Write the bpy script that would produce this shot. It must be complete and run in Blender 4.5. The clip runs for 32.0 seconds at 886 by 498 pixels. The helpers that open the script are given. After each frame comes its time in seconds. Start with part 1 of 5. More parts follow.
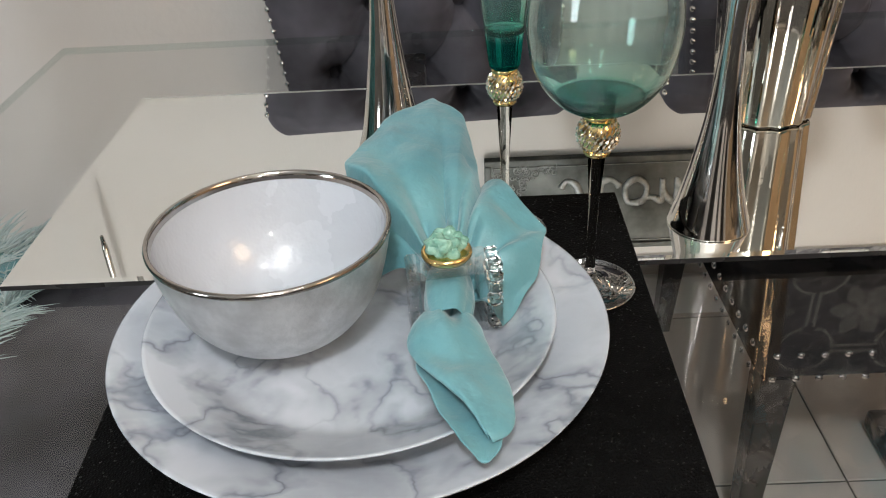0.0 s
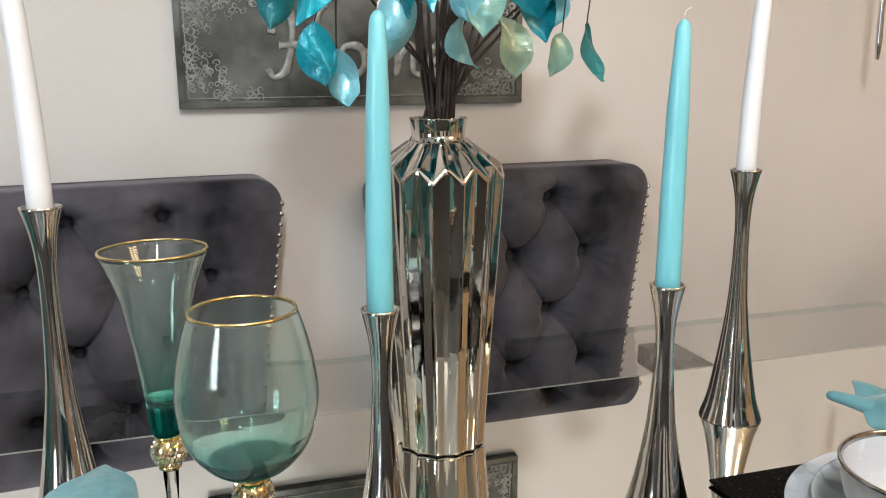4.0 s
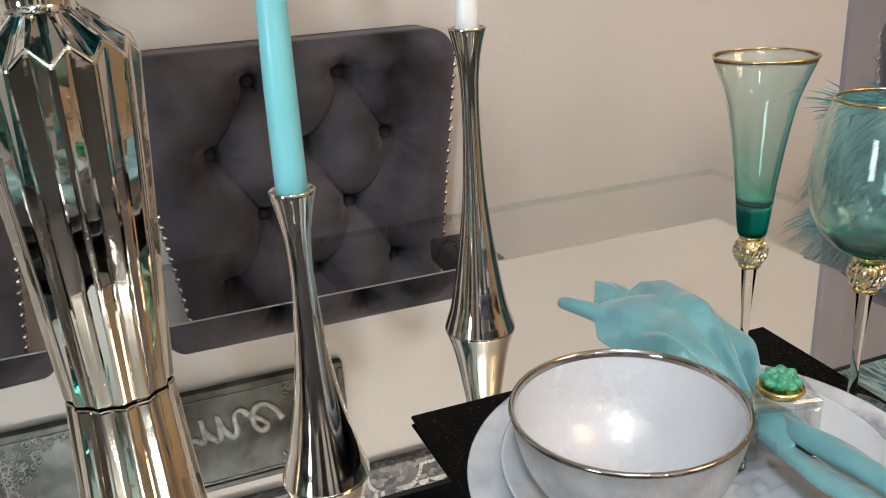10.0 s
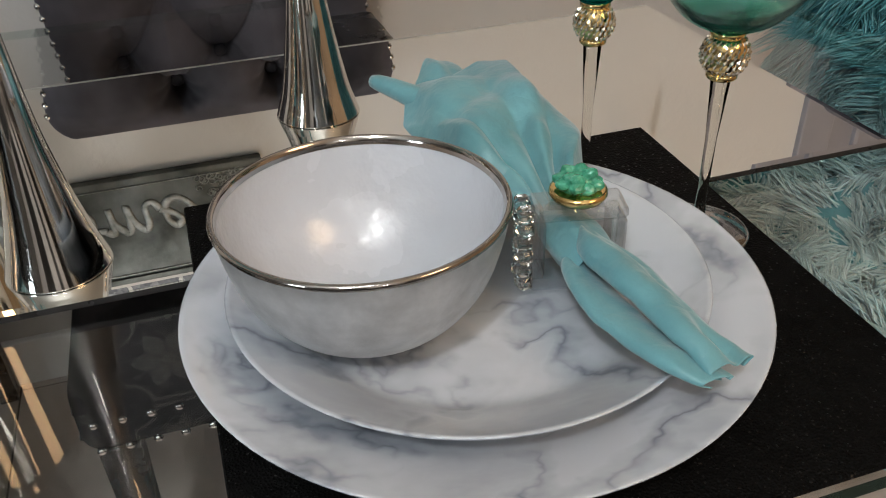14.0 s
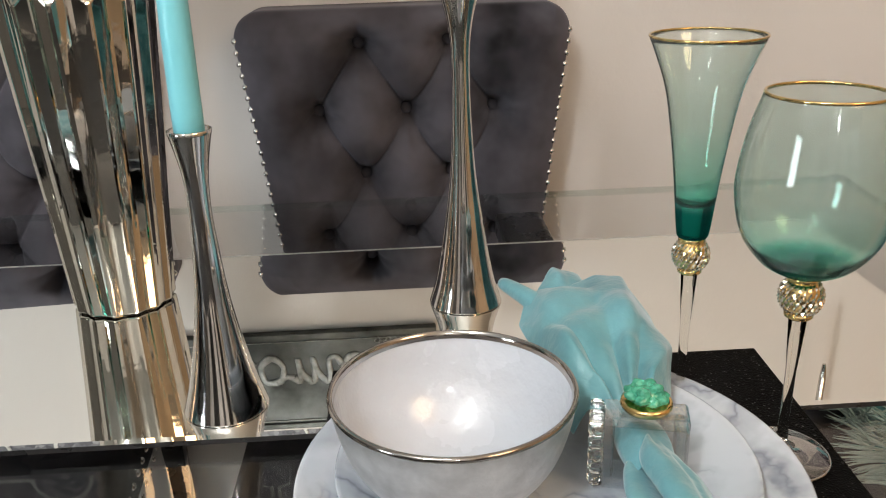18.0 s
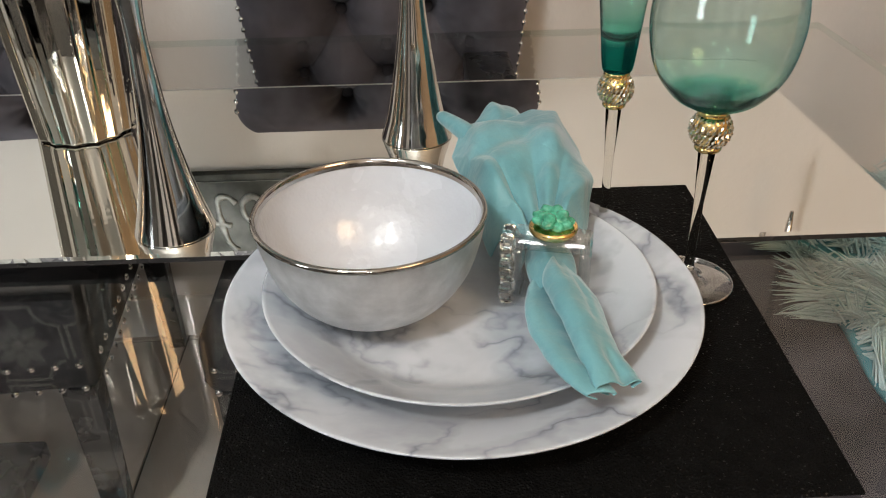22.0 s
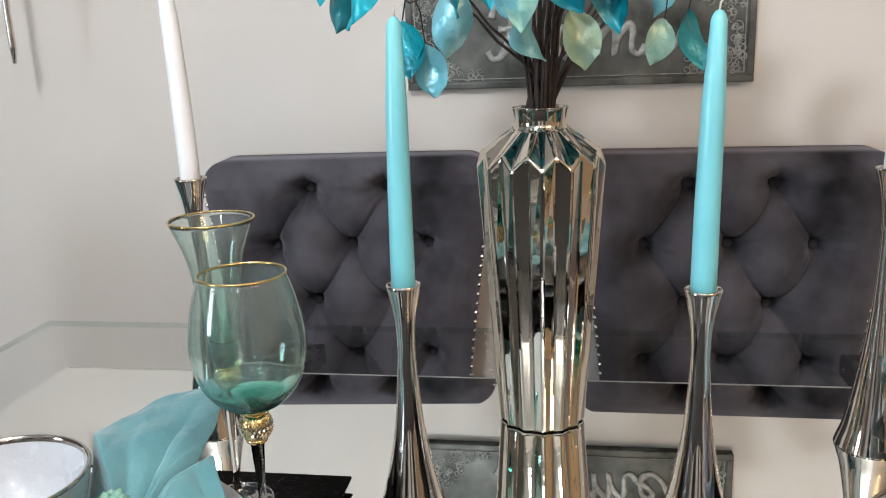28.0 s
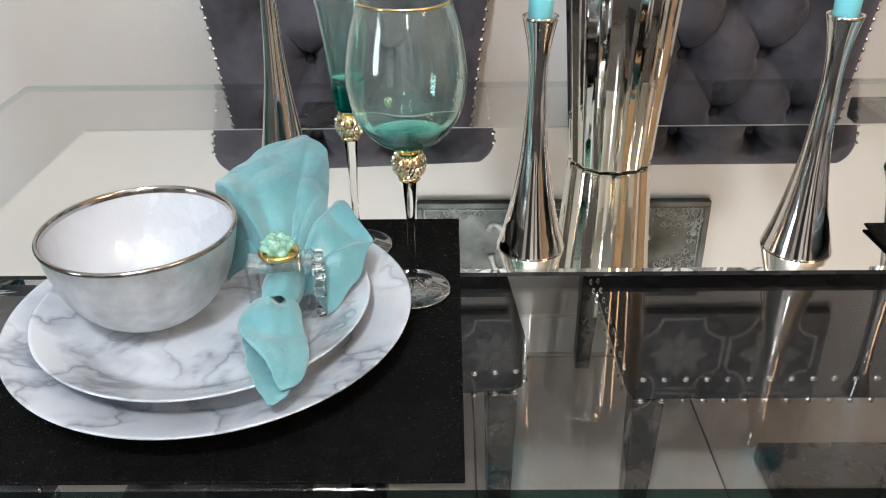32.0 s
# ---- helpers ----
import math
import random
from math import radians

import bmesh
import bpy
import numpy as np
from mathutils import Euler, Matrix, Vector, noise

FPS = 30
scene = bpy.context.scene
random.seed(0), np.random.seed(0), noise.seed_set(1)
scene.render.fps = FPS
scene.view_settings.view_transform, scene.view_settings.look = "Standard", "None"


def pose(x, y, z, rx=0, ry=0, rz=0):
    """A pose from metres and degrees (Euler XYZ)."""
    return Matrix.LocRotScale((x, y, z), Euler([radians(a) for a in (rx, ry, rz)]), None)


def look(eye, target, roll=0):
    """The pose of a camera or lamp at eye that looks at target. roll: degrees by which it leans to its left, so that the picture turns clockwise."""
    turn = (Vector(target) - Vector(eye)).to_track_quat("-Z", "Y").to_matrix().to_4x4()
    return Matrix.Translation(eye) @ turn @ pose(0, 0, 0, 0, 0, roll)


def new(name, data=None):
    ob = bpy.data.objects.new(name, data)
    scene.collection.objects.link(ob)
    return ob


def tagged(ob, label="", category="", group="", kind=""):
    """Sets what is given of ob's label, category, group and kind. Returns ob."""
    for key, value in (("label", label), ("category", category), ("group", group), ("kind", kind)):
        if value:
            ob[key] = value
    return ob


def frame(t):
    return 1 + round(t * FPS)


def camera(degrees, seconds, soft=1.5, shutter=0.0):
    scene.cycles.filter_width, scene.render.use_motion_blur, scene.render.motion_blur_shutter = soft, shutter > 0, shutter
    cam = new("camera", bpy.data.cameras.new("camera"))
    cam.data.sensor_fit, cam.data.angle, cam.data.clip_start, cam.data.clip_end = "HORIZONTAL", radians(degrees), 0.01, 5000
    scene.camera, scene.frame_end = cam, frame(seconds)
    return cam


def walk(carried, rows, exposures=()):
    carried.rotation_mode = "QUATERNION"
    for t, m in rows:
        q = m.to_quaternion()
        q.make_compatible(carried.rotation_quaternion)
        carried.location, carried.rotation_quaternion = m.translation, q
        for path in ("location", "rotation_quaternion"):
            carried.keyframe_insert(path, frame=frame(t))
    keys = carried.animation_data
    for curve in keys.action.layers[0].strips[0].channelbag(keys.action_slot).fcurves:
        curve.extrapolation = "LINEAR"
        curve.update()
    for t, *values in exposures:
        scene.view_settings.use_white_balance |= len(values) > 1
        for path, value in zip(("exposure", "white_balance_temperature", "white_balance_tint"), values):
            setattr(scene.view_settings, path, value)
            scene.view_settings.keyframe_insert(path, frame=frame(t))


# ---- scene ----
cam = camera(55.5, 32.0, soft=1.1)
EXPO = -0.06
LEVELS = [(0.0, -0.15), (2.0, 0.07), (3.0, 0.05), (4.5, -0.03), (7.5, -0.05), (9.0, -0.02), (11.0, -0.09), (12.5, -0.14), (14.0, -0.46), (15.5, -0.42), (17.0, -0.32), (18.0, 0.0), (19.5, 0.04), (20.2, 0.12), (21.0, -0.08), (22.0, -0.12), (23.0, -0.12), (25.0, -0.08), (28.0, 0.0), (30.0, 0.10), (31.0, 0.20), (32.0, 0.26)]
PATH = [
    (0, (0.014, 0.047, 1.137), (-0.016, 1.735, 0.065), -2.9),
    (0.5, (0.033, 0.044, 1.133), (0.001, 1.725, 0.05), -2.8),
    (1, (0.046, 0.034, 1.131), (0.041, 1.722, 0.058), -2.4),
    (1.5, (0.052, 0.022, 1.133), (0.118, 1.723, 0.084), -3.4),
    (2, (0.059, 0.015, 1.143), (0.308, 1.716, 0.121), -2.2),
    (2.5, (0.066, 0.013, 1.158), (0.416, 1.774, 0.275), -1.5),
    (3, (0.075, 0.009, 1.166), (0.514, 1.831, 0.467), -1.2),
    (3.5, (0.083, 0.005, 1.175), (0.598, 1.858, 0.628), -0.7),
    (4, (0.086, 0.002, 1.188), (0.65, 1.875, 0.771), -0.5),
    (4.5, (0.090, -0.007, 1.200), (0.700, 1.874, 0.899), -0.8),
    (6.5, (0.153, -0.031, 1.208), (0.795, 1.858, 1.078), -3.2),
    (7, (0.192, -0.021, 1.206), (0.829, 1.867, 1.036), -3.7),
    (7.5, (0.233, -0.018, 1.203), (0.871, 1.857, 0.924), -3.1),
    (8, (0.282, -0.025, 1.188), (0.873, 1.839, 0.769), -2.2),
    (8.5, (0.316, -0.035, 1.165), (0.871, 1.817, 0.652), -2.3),
    (9, (0.345, 0.007, 1.163), (0.913, 1.814, 0.522), -2.9),
    (9.5, (0.371, 0.058, 1.149), (0.906, 1.86, 0.465), -3.9),
    (10, (0.402, 0.095, 1.153), (1.046, 1.854, 0.454), -3.4),
    (10.5, (0.431, 0.132, 1.15), (1.23, 1.816, 0.426), -2.2),
    (11, (0.465, 0.171, 1.137), (1.335, 1.804, 0.379), -2.0),
    (11.5, (0.49, 0.201, 1.133), (1.426, 1.766, 0.311), -1.3),
    (12, (0.531, 0.181, 1.122), (1.399, 1.759, 0.253), -2.2),
    (12.5, (0.574, 0.14, 1.111), (1.297, 1.772, 0.209), -2.0),
    (13, (0.593, 0.123, 1.099), (1.174, 1.776, 0.135), -2.2),
    (13.5, (0.605, 0.124, 1.081), (1.115, 1.765, 0.059), -2.4),
    (14, (0.605, 0.132, 1.072), (1.106, 1.731, -0.021), -1.8),
    (14.5, (0.605, 0.138, 1.055), (1.065, 1.693, -0.114), -2.1),
    (16.5, (0.625, 0.117, 1.07), (1.015, 1.803, 0.067), -1.8),
    (17, (0.633, 0.099, 1.082), (1.007, 1.849, 0.19), -0.4),
    (17.5, (0.647, 0.066, 1.108), (0.883, 1.908, 0.365), -0.9),
    (18, (0.655, 0.044, 1.127), (0.741, 1.909, 0.41), -1.8),
    (18.5, (0.614, 0.018, 1.148), (0.739, 1.904, 0.496), -1.6),
    (19, (0.568, -0.022, 1.159), (0.8, 1.843, 0.474), -1.4),
    (19.5, (0.549, -0.05, 1.165), (0.905, 1.731, 0.328), -0.3),
    (20, (0.54, -0.065, 1.163), (0.952, 1.641, 0.205), -0.4),
    (20.5, (0.539, -0.062, 1.157), (0.938, 1.603, 0.123), -0.3),
    (21, (0.591, -0.032, 1.148), (0.851, 1.627, 0.061), -0.2),
    (21.5, (0.669, -0.002, 1.137), (0.803, 1.661, 0.035), 0.1),
    (22, (0.713, 0.011, 1.123), (0.768, 1.721, 0.086), -1.1),
    (22.5, (0.718, 0.019, 1.133), (0.726, 1.813, 0.249), -1.5),
    (23, (0.706, 0.004, 1.14), (0.666, 1.883, 0.459), -2.1),
    (23.5, (0.689, -0.008, 1.165), (0.637, 1.9, 0.568), -2.4),
    (24, (0.65, -0.033, 1.18), (0.617, 1.903, 0.68), -2.7),
    (24.5, (0.591, -0.039, 1.189), (0.607, 1.923, 0.8), -1.1),
    (25, (0.535, -0.045, 1.198), (0.524, 1.933, 0.900), -1.3),
    (25.5, (0.499, -0.046, 1.215), (0.464, 1.943, 1.006), -1.5),
    (27.5, (0.42, -0.062, 1.217), (0.091, 1.874, 0.841), -1.9),
    (28, (0.387, -0.072, 1.209), (0.082, 1.847, 0.736), -2.0),
    (28.5, (0.357, -0.080, 1.207), (0.066, 1.809, 0.624), -2.4),
    (29, (0.328, -0.089, 1.203), (0.053, 1.772, 0.524), -2.8),
    (29.5, (0.29, -0.087, 1.207), (0.109, 1.746, 0.427), -2.1),
    (30, (0.269, -0.097, 1.191), (0.157, 1.717, 0.357), -1.8),
    (30.5, (0.211, -0.092, 1.177), (0.233, 1.693, 0.275), -0.8),
    (31, (0.194, -0.102, 1.178), (0.221, 1.66, 0.232), -0.7),
    (31.5, (0.148, -0.102, 1.143), (0.198, 1.683, 0.242), -0.8),
    (32, (0.149, -0.093, 1.173), (0.131, 1.661, 0.21), -0.7),
]


def tone(t):
    """White balance of the clip's camera, in kelvin: warmer over the right-hand setting, cooler at the end."""
    return float(np.interp(t, (0, 16, 21, 23.5, 25, 27.5, 32), (6500, 6500, 6650, 6850, 6450, 6250, 6250)))


walk(cam, [(t, look(eye, target, roll)) for t, eye, target, roll in PATH],
     exposures=[(t, EXPO + v, tone(t), 10) for t, v in LEVELS])

# ---- world and lights ----
world = bpy.data.worlds.new("room_world")
scene.world = world
world.use_nodes = True
world.node_tree.nodes["Background"].inputs[0].default_value = (0.9, 0.95, 1.0, 1)
world.node_tree.nodes["Background"].inputs[1].default_value = 0.02


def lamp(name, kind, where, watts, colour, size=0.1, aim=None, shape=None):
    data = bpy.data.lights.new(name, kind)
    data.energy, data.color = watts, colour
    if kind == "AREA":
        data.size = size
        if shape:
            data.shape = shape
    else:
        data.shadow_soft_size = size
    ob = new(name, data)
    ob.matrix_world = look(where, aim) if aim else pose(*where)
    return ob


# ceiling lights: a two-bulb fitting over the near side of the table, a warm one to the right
lamp("ceiling_or_fill_lamp", "POINT", (-0.05, -0.72, 2.46), 112, (0.96, 0.985, 1.0), 0.10)
lamp("ceiling_or_fill_lamp", "POINT", (0.50, -0.34, 2.28), 10, (0.97, 0.98, 0.98), 0.09)
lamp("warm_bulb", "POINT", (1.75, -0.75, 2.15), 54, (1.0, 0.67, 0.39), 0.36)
# unseen tall window added in the west wall for cool fill and glass streaks
WIN_Y0, WIN_Y1, WIN_Z0, WIN_Z1 = -2.05, -1.15, 0.75, 2.15
west_fill = lamp("window_fill", "AREA", (-2.97, (WIN_Y0 + WIN_Y1) / 2, (WIN_Z0 + WIN_Z1) / 2), 62, (0.80, 0.92, 1.0), WIN_Y1 - WIN_Y0, aim=(0.0, (WIN_Y0 + WIN_Y1) / 2, (WIN_Z0 + WIN_Z1) / 2), shape="RECTANGLE")
west_fill.data.size_y = WIN_Z1 - WIN_Z0
lamp("ceiling_or_fill_lamp", "POINT", (-0.22, -1.35, 2.36), 18, (0.98, 0.97, 0.95), 0.12)
# unseen fill lamp far behind the camera, added to brighten the floor under the table
lamp("ceiling_or_fill_lamp", "POINT", (0.70, -2.9, 2.40), 44, (0.98, 0.97, 0.95), 0.12)

# ---- materials ----


def nodes_of(name):
    m = bpy.data.materials.new(name)
    m.use_nodes = True
    nt = m.node_tree
    return m, nt, nt.nodes["Principled BSDF"]


def link(nt, a, b):
    nt.links.new(a, b)


def coords(nt, scale=1.0, space="Object"):
    tc = nt.nodes.new("ShaderNodeTexCoord")
    mp = nt.nodes.new("ShaderNodeMapping")
    mp.inputs["Scale"].default_value = (scale, scale, scale) if not isinstance(scale, tuple) else scale
    link(nt, tc.outputs[space], mp.inputs[0])
    return mp.outputs[0]


def noise_tex(nt, vec, scale, detail=4, rough=0.55):
    n = nt.nodes.new("ShaderNodeTexNoise")
    n.inputs["Scale"].default_value = scale
    n.inputs["Detail"].default_value = detail
    n.inputs["Roughness"].default_value = rough
    link(nt, vec, n.inputs["Vector"])
    return n.outputs["Fac"]


def ramp(nt, fac, stops):
    r = nt.nodes.new("ShaderNodeValToRGB")
    e = r.color_ramp.elements
    while len(e) < len(stops):
        e.new(0.5)
    for k, (p, c) in enumerate(stops):
        e[k].position = p
        e[k].color = (*c, 1) if len(c) == 3 else c
    link(nt, fac, r.inputs[0])
    return r.outputs[0]


def math_node(nt, op, a, b=None):
    n = nt.nodes.new("ShaderNodeMath")
    n.operation = op
    for k, v in enumerate((a, b)):
        if v is None:
            continue
        if isinstance(v, (int, float)):
            n.inputs[k].default_value = v
        else:
            link(nt, v, n.inputs[k])
    return n.outputs[0]


def bump(nt, bsdf, height, strength, distance=0.002):
    b = nt.nodes.new("ShaderNodeBump")
    b.inputs["Strength"].default_value = strength
    b.inputs["Distance"].default_value = distance
    link(nt, height, b.inputs["Height"])
    link(nt, b.outputs[0], bsdf.inputs["Normal"])


def grey(v):
    return (v, v, v)


def plain(name, lo, hi, rough, scale=8.0, metal=0.0, grain=0.0, grain_scale=200.0, rough2=None, coat=0.0, spec=0.5):
    """Base colour that wanders between lo and hi, uneven gloss and a fine grain."""
    m, nt, b = nodes_of(name)
    v = coords(nt)
    n = noise_tex(nt, v, scale)
    link(nt, ramp(nt, n, [(0.3, lo), (0.7, hi)]), b.inputs["Base Color"])
    b.inputs["Metallic"].default_value = metal
    b.inputs["Specular IOR Level"].default_value = spec
    b.inputs["Coat Weight"].default_value = coat
    if rough2 is None:
        b.inputs["Roughness"].default_value = rough
    else:
        n2 = noise_tex(nt, v, scale * 3.1)
        link(nt, ramp(nt, n2, [(0.3, grey(rough)), (0.7, grey(rough2))]), b.inputs["Roughness"])
    if grain:
        bump(nt, b, noise_tex(nt, v, grain_scale, 3), grain)
    return m


def thin_glass(name, tint, gloss=0.9, base=0.03, power=4.0):
    """Clear wall of glass: lets light through with a tint, and shines towards its edges."""
    m = bpy.data.materials.new(name)
    m.use_nodes = True
    nt = m.node_tree
    nt.nodes.clear()
    out = nt.nodes.new("ShaderNodeOutputMaterial")
    tr = nt.nodes.new("ShaderNodeBsdfTransparent")
    gl = nt.nodes.new("ShaderNodeBsdfGlossy")
    gl.inputs["Roughness"].default_value = 0.015
    mix = nt.nodes.new("ShaderNodeMixShader")
    lw = nt.nodes.new("ShaderNodeLayerWeight")
    lw.inputs["Blend"].default_value = 0.5
    p = math_node(nt, "POWER", lw.outputs["Facing"], power)
    f = math_node(nt, "MULTIPLY", p, gloss)
    f = math_node(nt, "ADD", f, base)
    f = math_node(nt, "MINIMUM", f, 0.97)
    link(nt, f, mix.inputs[0])
    tr.inputs[0].default_value = (*tint, 1)
    link(nt, tr.outputs[0], mix.inputs[1])
    link(nt, gl.outputs[0], mix.inputs[2])
    link(nt, mix.outputs[0], out.inputs[0])
    return m


def marble(name):
    m, nt, b = nodes_of(name)
    v = coords(nt)
    warp = nt.nodes.new("ShaderNodeTexNoise")
    warp.inputs["Scale"].default_value = 9
    warp.inputs["Detail"].default_value = 5
    oi = nt.nodes.new("ShaderNodeObjectInfo")
    sh = nt.nodes.new("ShaderNodeVectorMath")
    sh.operation = "MULTIPLY_ADD"
    cx = nt.nodes.new("ShaderNodeCombineXYZ")
    link(nt, oi.outputs["Random"], cx.inputs[0])
    link(nt, oi.outputs["Random"], cx.inputs[1])
    link(nt, cx.outputs[0], sh.inputs[0])
    sh.inputs[1].default_value = (7.0, 3.0, 0.0)
    link(nt, v, sh.inputs[2])
    v = sh.outputs[0]
    link(nt, v, warp.inputs["Vector"])
    add = nt.nodes.new("ShaderNodeVectorMath")
    add.operation = "MULTIPLY_ADD"
    link(nt, warp.outputs["Color"], add.inputs[0])
    add.inputs[1].default_value = (0.16, 0.16, 0.16)
    link(nt, v, add.inputs[2])
    n = noise_tex(nt, add.outputs[0], 9.0, 3, 0.5)
    d = math_node(nt, "SUBTRACT", n, 0.5)
    d = math_node(nt, "ABSOLUTE", d)
    vein = ramp(nt, d, [(0.0, grey(0.95)), (0.022, grey(0.46)), (0.10, grey(0.0))])
    patch = ramp(nt, noise_tex(nt, v, 13, 3), [(0.36, grey(0.0)), (0.55, grey(1.0))])
    k = math_node(nt, "MULTIPLY", vein, patch)
    soft = ramp(nt, noise_tex(nt, add.outputs[0], 9, 4), [(0.45, grey(0.0)), (0.78, grey(0.75))])
    k2 = math_node(nt, "MAXIMUM", k, math_node(nt, "MULTIPLY", soft, 0.68))
    link(nt, ramp(nt, k2, [(0.0, (0.49, 0.525, 0.57)), (0.40, (0.355, 0.385, 0.425)), (1.0, (0.18, 0.20, 0.235))]), b.inputs["Base Color"])
    b.inputs["Roughness"].default_value = 0.14
    b.inputs["Coat Weight"].default_value = 0.5
    b.inputs["Coat Roughness"].default_value = 0.05
    return m


WALL = plain("painted_wall", (0.595, 0.56, 0.525), (0.65, 0.615, 0.58), 0.75, 1.3, grain=0.35, grain_scale=55)
CEIL = plain("white_ceiling_paint", (0.58, 0.57, 0.545), (0.64, 0.63, 0.605), 0.85, 2.0, grain=0.2, grain_scale=60)
TILE = plain("beige_floor_tile", (0.46, 0.41, 0.37), (0.60, 0.535, 0.48), 0.28, 5.0, grain=0.08, grain_scale=30, rough2=0.42)
GROUT = plain("dark_grout", (0.10, 0.09, 0.08), (0.16, 0.14, 0.12), 0.9, 20)
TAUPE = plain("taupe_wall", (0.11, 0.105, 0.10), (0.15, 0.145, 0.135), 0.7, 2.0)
TAN = plain("tan_wall", (0.36, 0.25, 0.15), (0.44, 0.31, 0.19), 0.7, 2.0)
# dark colour stands in for missing light in the unseen far room
UNLITWALL = plain("unlit_room_dark", (0.12, 0.115, 0.11), (0.17, 0.16, 0.15), 0.7, 2.0)
TRIM = plain("white_trim_paint", (0.72, 0.71, 0.69), (0.78, 0.77, 0.75), 0.45, 4)
GREYDOOR = plain("grey_door_paint", (0.23, 0.22, 0.25), (0.29, 0.28, 0.31), 0.5, 4)
VELVET = plain("charcoal_velvet", (0.006, 0.006, 0.008), (0.118, 0.112, 0.131), 0.95, 4.6, spec=0.2)
for _n in VELVET.node_tree.nodes:
    if _n.type == "BSDF_PRINCIPLED":
        _n.inputs["Sheen Weight"].default_value = 0.28
        _n.inputs["Sheen Roughness"].default_value = 0.42
        _n.inputs["Sheen Tint"].default_value = (0.62, 0.60, 0.68, 1)
# the chairs' velvet again, darkened for the shadow the mirror throws on far seats
SHADED_SEAT = plain("shaded_seat_velvet", (0.010, 0.010, 0.011), (0.040, 0.038, 0.042), 0.95, 6, spec=0.15)
NAIL = plain("polished_nail", (0.72, 0.71, 0.70), (0.82, 0.81, 0.80), 0.15, 30, metal=1)
BLACKWOOD = plain("black_lacquer", (0.012, 0.012, 0.013), (0.022, 0.021, 0.020), 0.22, 7, rough2=0.34)
SILVER = plain("polished_nickel", (0.64, 0.61, 0.57), (0.72, 0.69, 0.65), 0.05, 5, metal=1, rough2=0.09)
CHROMEV = plain("mirror_glaze", (0.60, 0.56, 0.49), (0.70, 0.66, 0.59), 0.03, 14, metal=1, rough2=0.06, grain=0.13, grain_scale=22)
MIRROR = plain("mirror_glass", (0.87, 0.885, 0.86), (0.89, 0.905, 0.88), 0.004, 2, metal=1)
BEVEL = plain("mirror_bevel", (0.62, 0.63, 0.61), (0.66, 0.67, 0.65), 0.45, 4, metal=0.9)
GLASS_TOP = thin_glass("table_glass", (0.975, 0.985, 0.98), gloss=0.95, base=0.05, power=3.4)
GLASS_UNDER = thin_glass("table_glass_underside", (0.98, 0.985, 0.983), gloss=0.12, base=0.0, power=5.0)
GLASS_EDGE = thin_glass("pale_glass_edge", (0.80, 0.89, 0.86), gloss=0.8, base=0.12, power=3.0)
# front edge only: tint darkened for the dark floor it reflects
GLASS_FRONT = thin_glass("darkened_front_glass_edge", (0.08, 0.17, 0.15), gloss=0.8, base=0.08, power=3.0)
MAT = plain("black_grained_leather", (0.002, 0.002, 0.002), (0.004, 0.004, 0.004), 0.44, 60, rough2=0.60, spec=0.06)
_nt = MAT.node_tree
_b = _nt.nodes["Principled BSDF"]
_vo = _nt.nodes.new("ShaderNodeTexVoronoi")
_vo.inputs["Scale"].default_value = 640
link(_nt, coords(_nt), _vo.inputs["Vector"])
bump(_nt, _b, _vo.outputs["Distance"], 0.65, 0.0012)
_fl = _nt.nodes.new("ShaderNodeTexVoronoi")
_fl.inputs["Scale"].default_value = 900
link(_nt, coords(_nt), _fl.inputs["Vector"])
_sp = _nt.nodes.new("ShaderNodeSeparateColor")
link(_nt, _fl.outputs["Color"], _sp.inputs[0])
link(_nt, ramp(_nt, _sp.outputs[0], [(0.972, grey(0.03)), (0.982, grey(0.35))]), _b.inputs["Specular IOR Level"])
link(_nt, ramp(_nt, _sp.outputs[0], [(0.972, grey(0.55)), (0.982, grey(0.28))]), _b.inputs["Roughness"])
MARBLE = marble("grey_veined_marble_print")
BOWL_IN = plain("white_enamel", (0.485, 0.51, 0.55), (0.50, 0.525, 0.565), 0.20, 6, coat=0.5, rough2=0.30, grain=0.7, grain_scale=60)
BOWL_OUT = plain("silver_leaf_foil", (0.44, 0.45, 0.46), (0.70, 0.71, 0.72), 0.36, 45, metal=0.75, rough2=0.48, grain=0.2, grain_scale=300)
BOWL_RIM = plain("silver_rim", (0.34, 0.31, 0.28), (0.52, 0.48, 0.45), 0.10, 40, metal=1)
GOLD = plain("gold_trim", (0.72, 0.50, 0.20), (0.86, 0.63, 0.28), 0.14, 40, metal=1)
BEAD = plain("crystal_bead", (0.56, 0.47, 0.33), (0.92, 0.86, 0.75), 0.10, 300, metal=0.8)


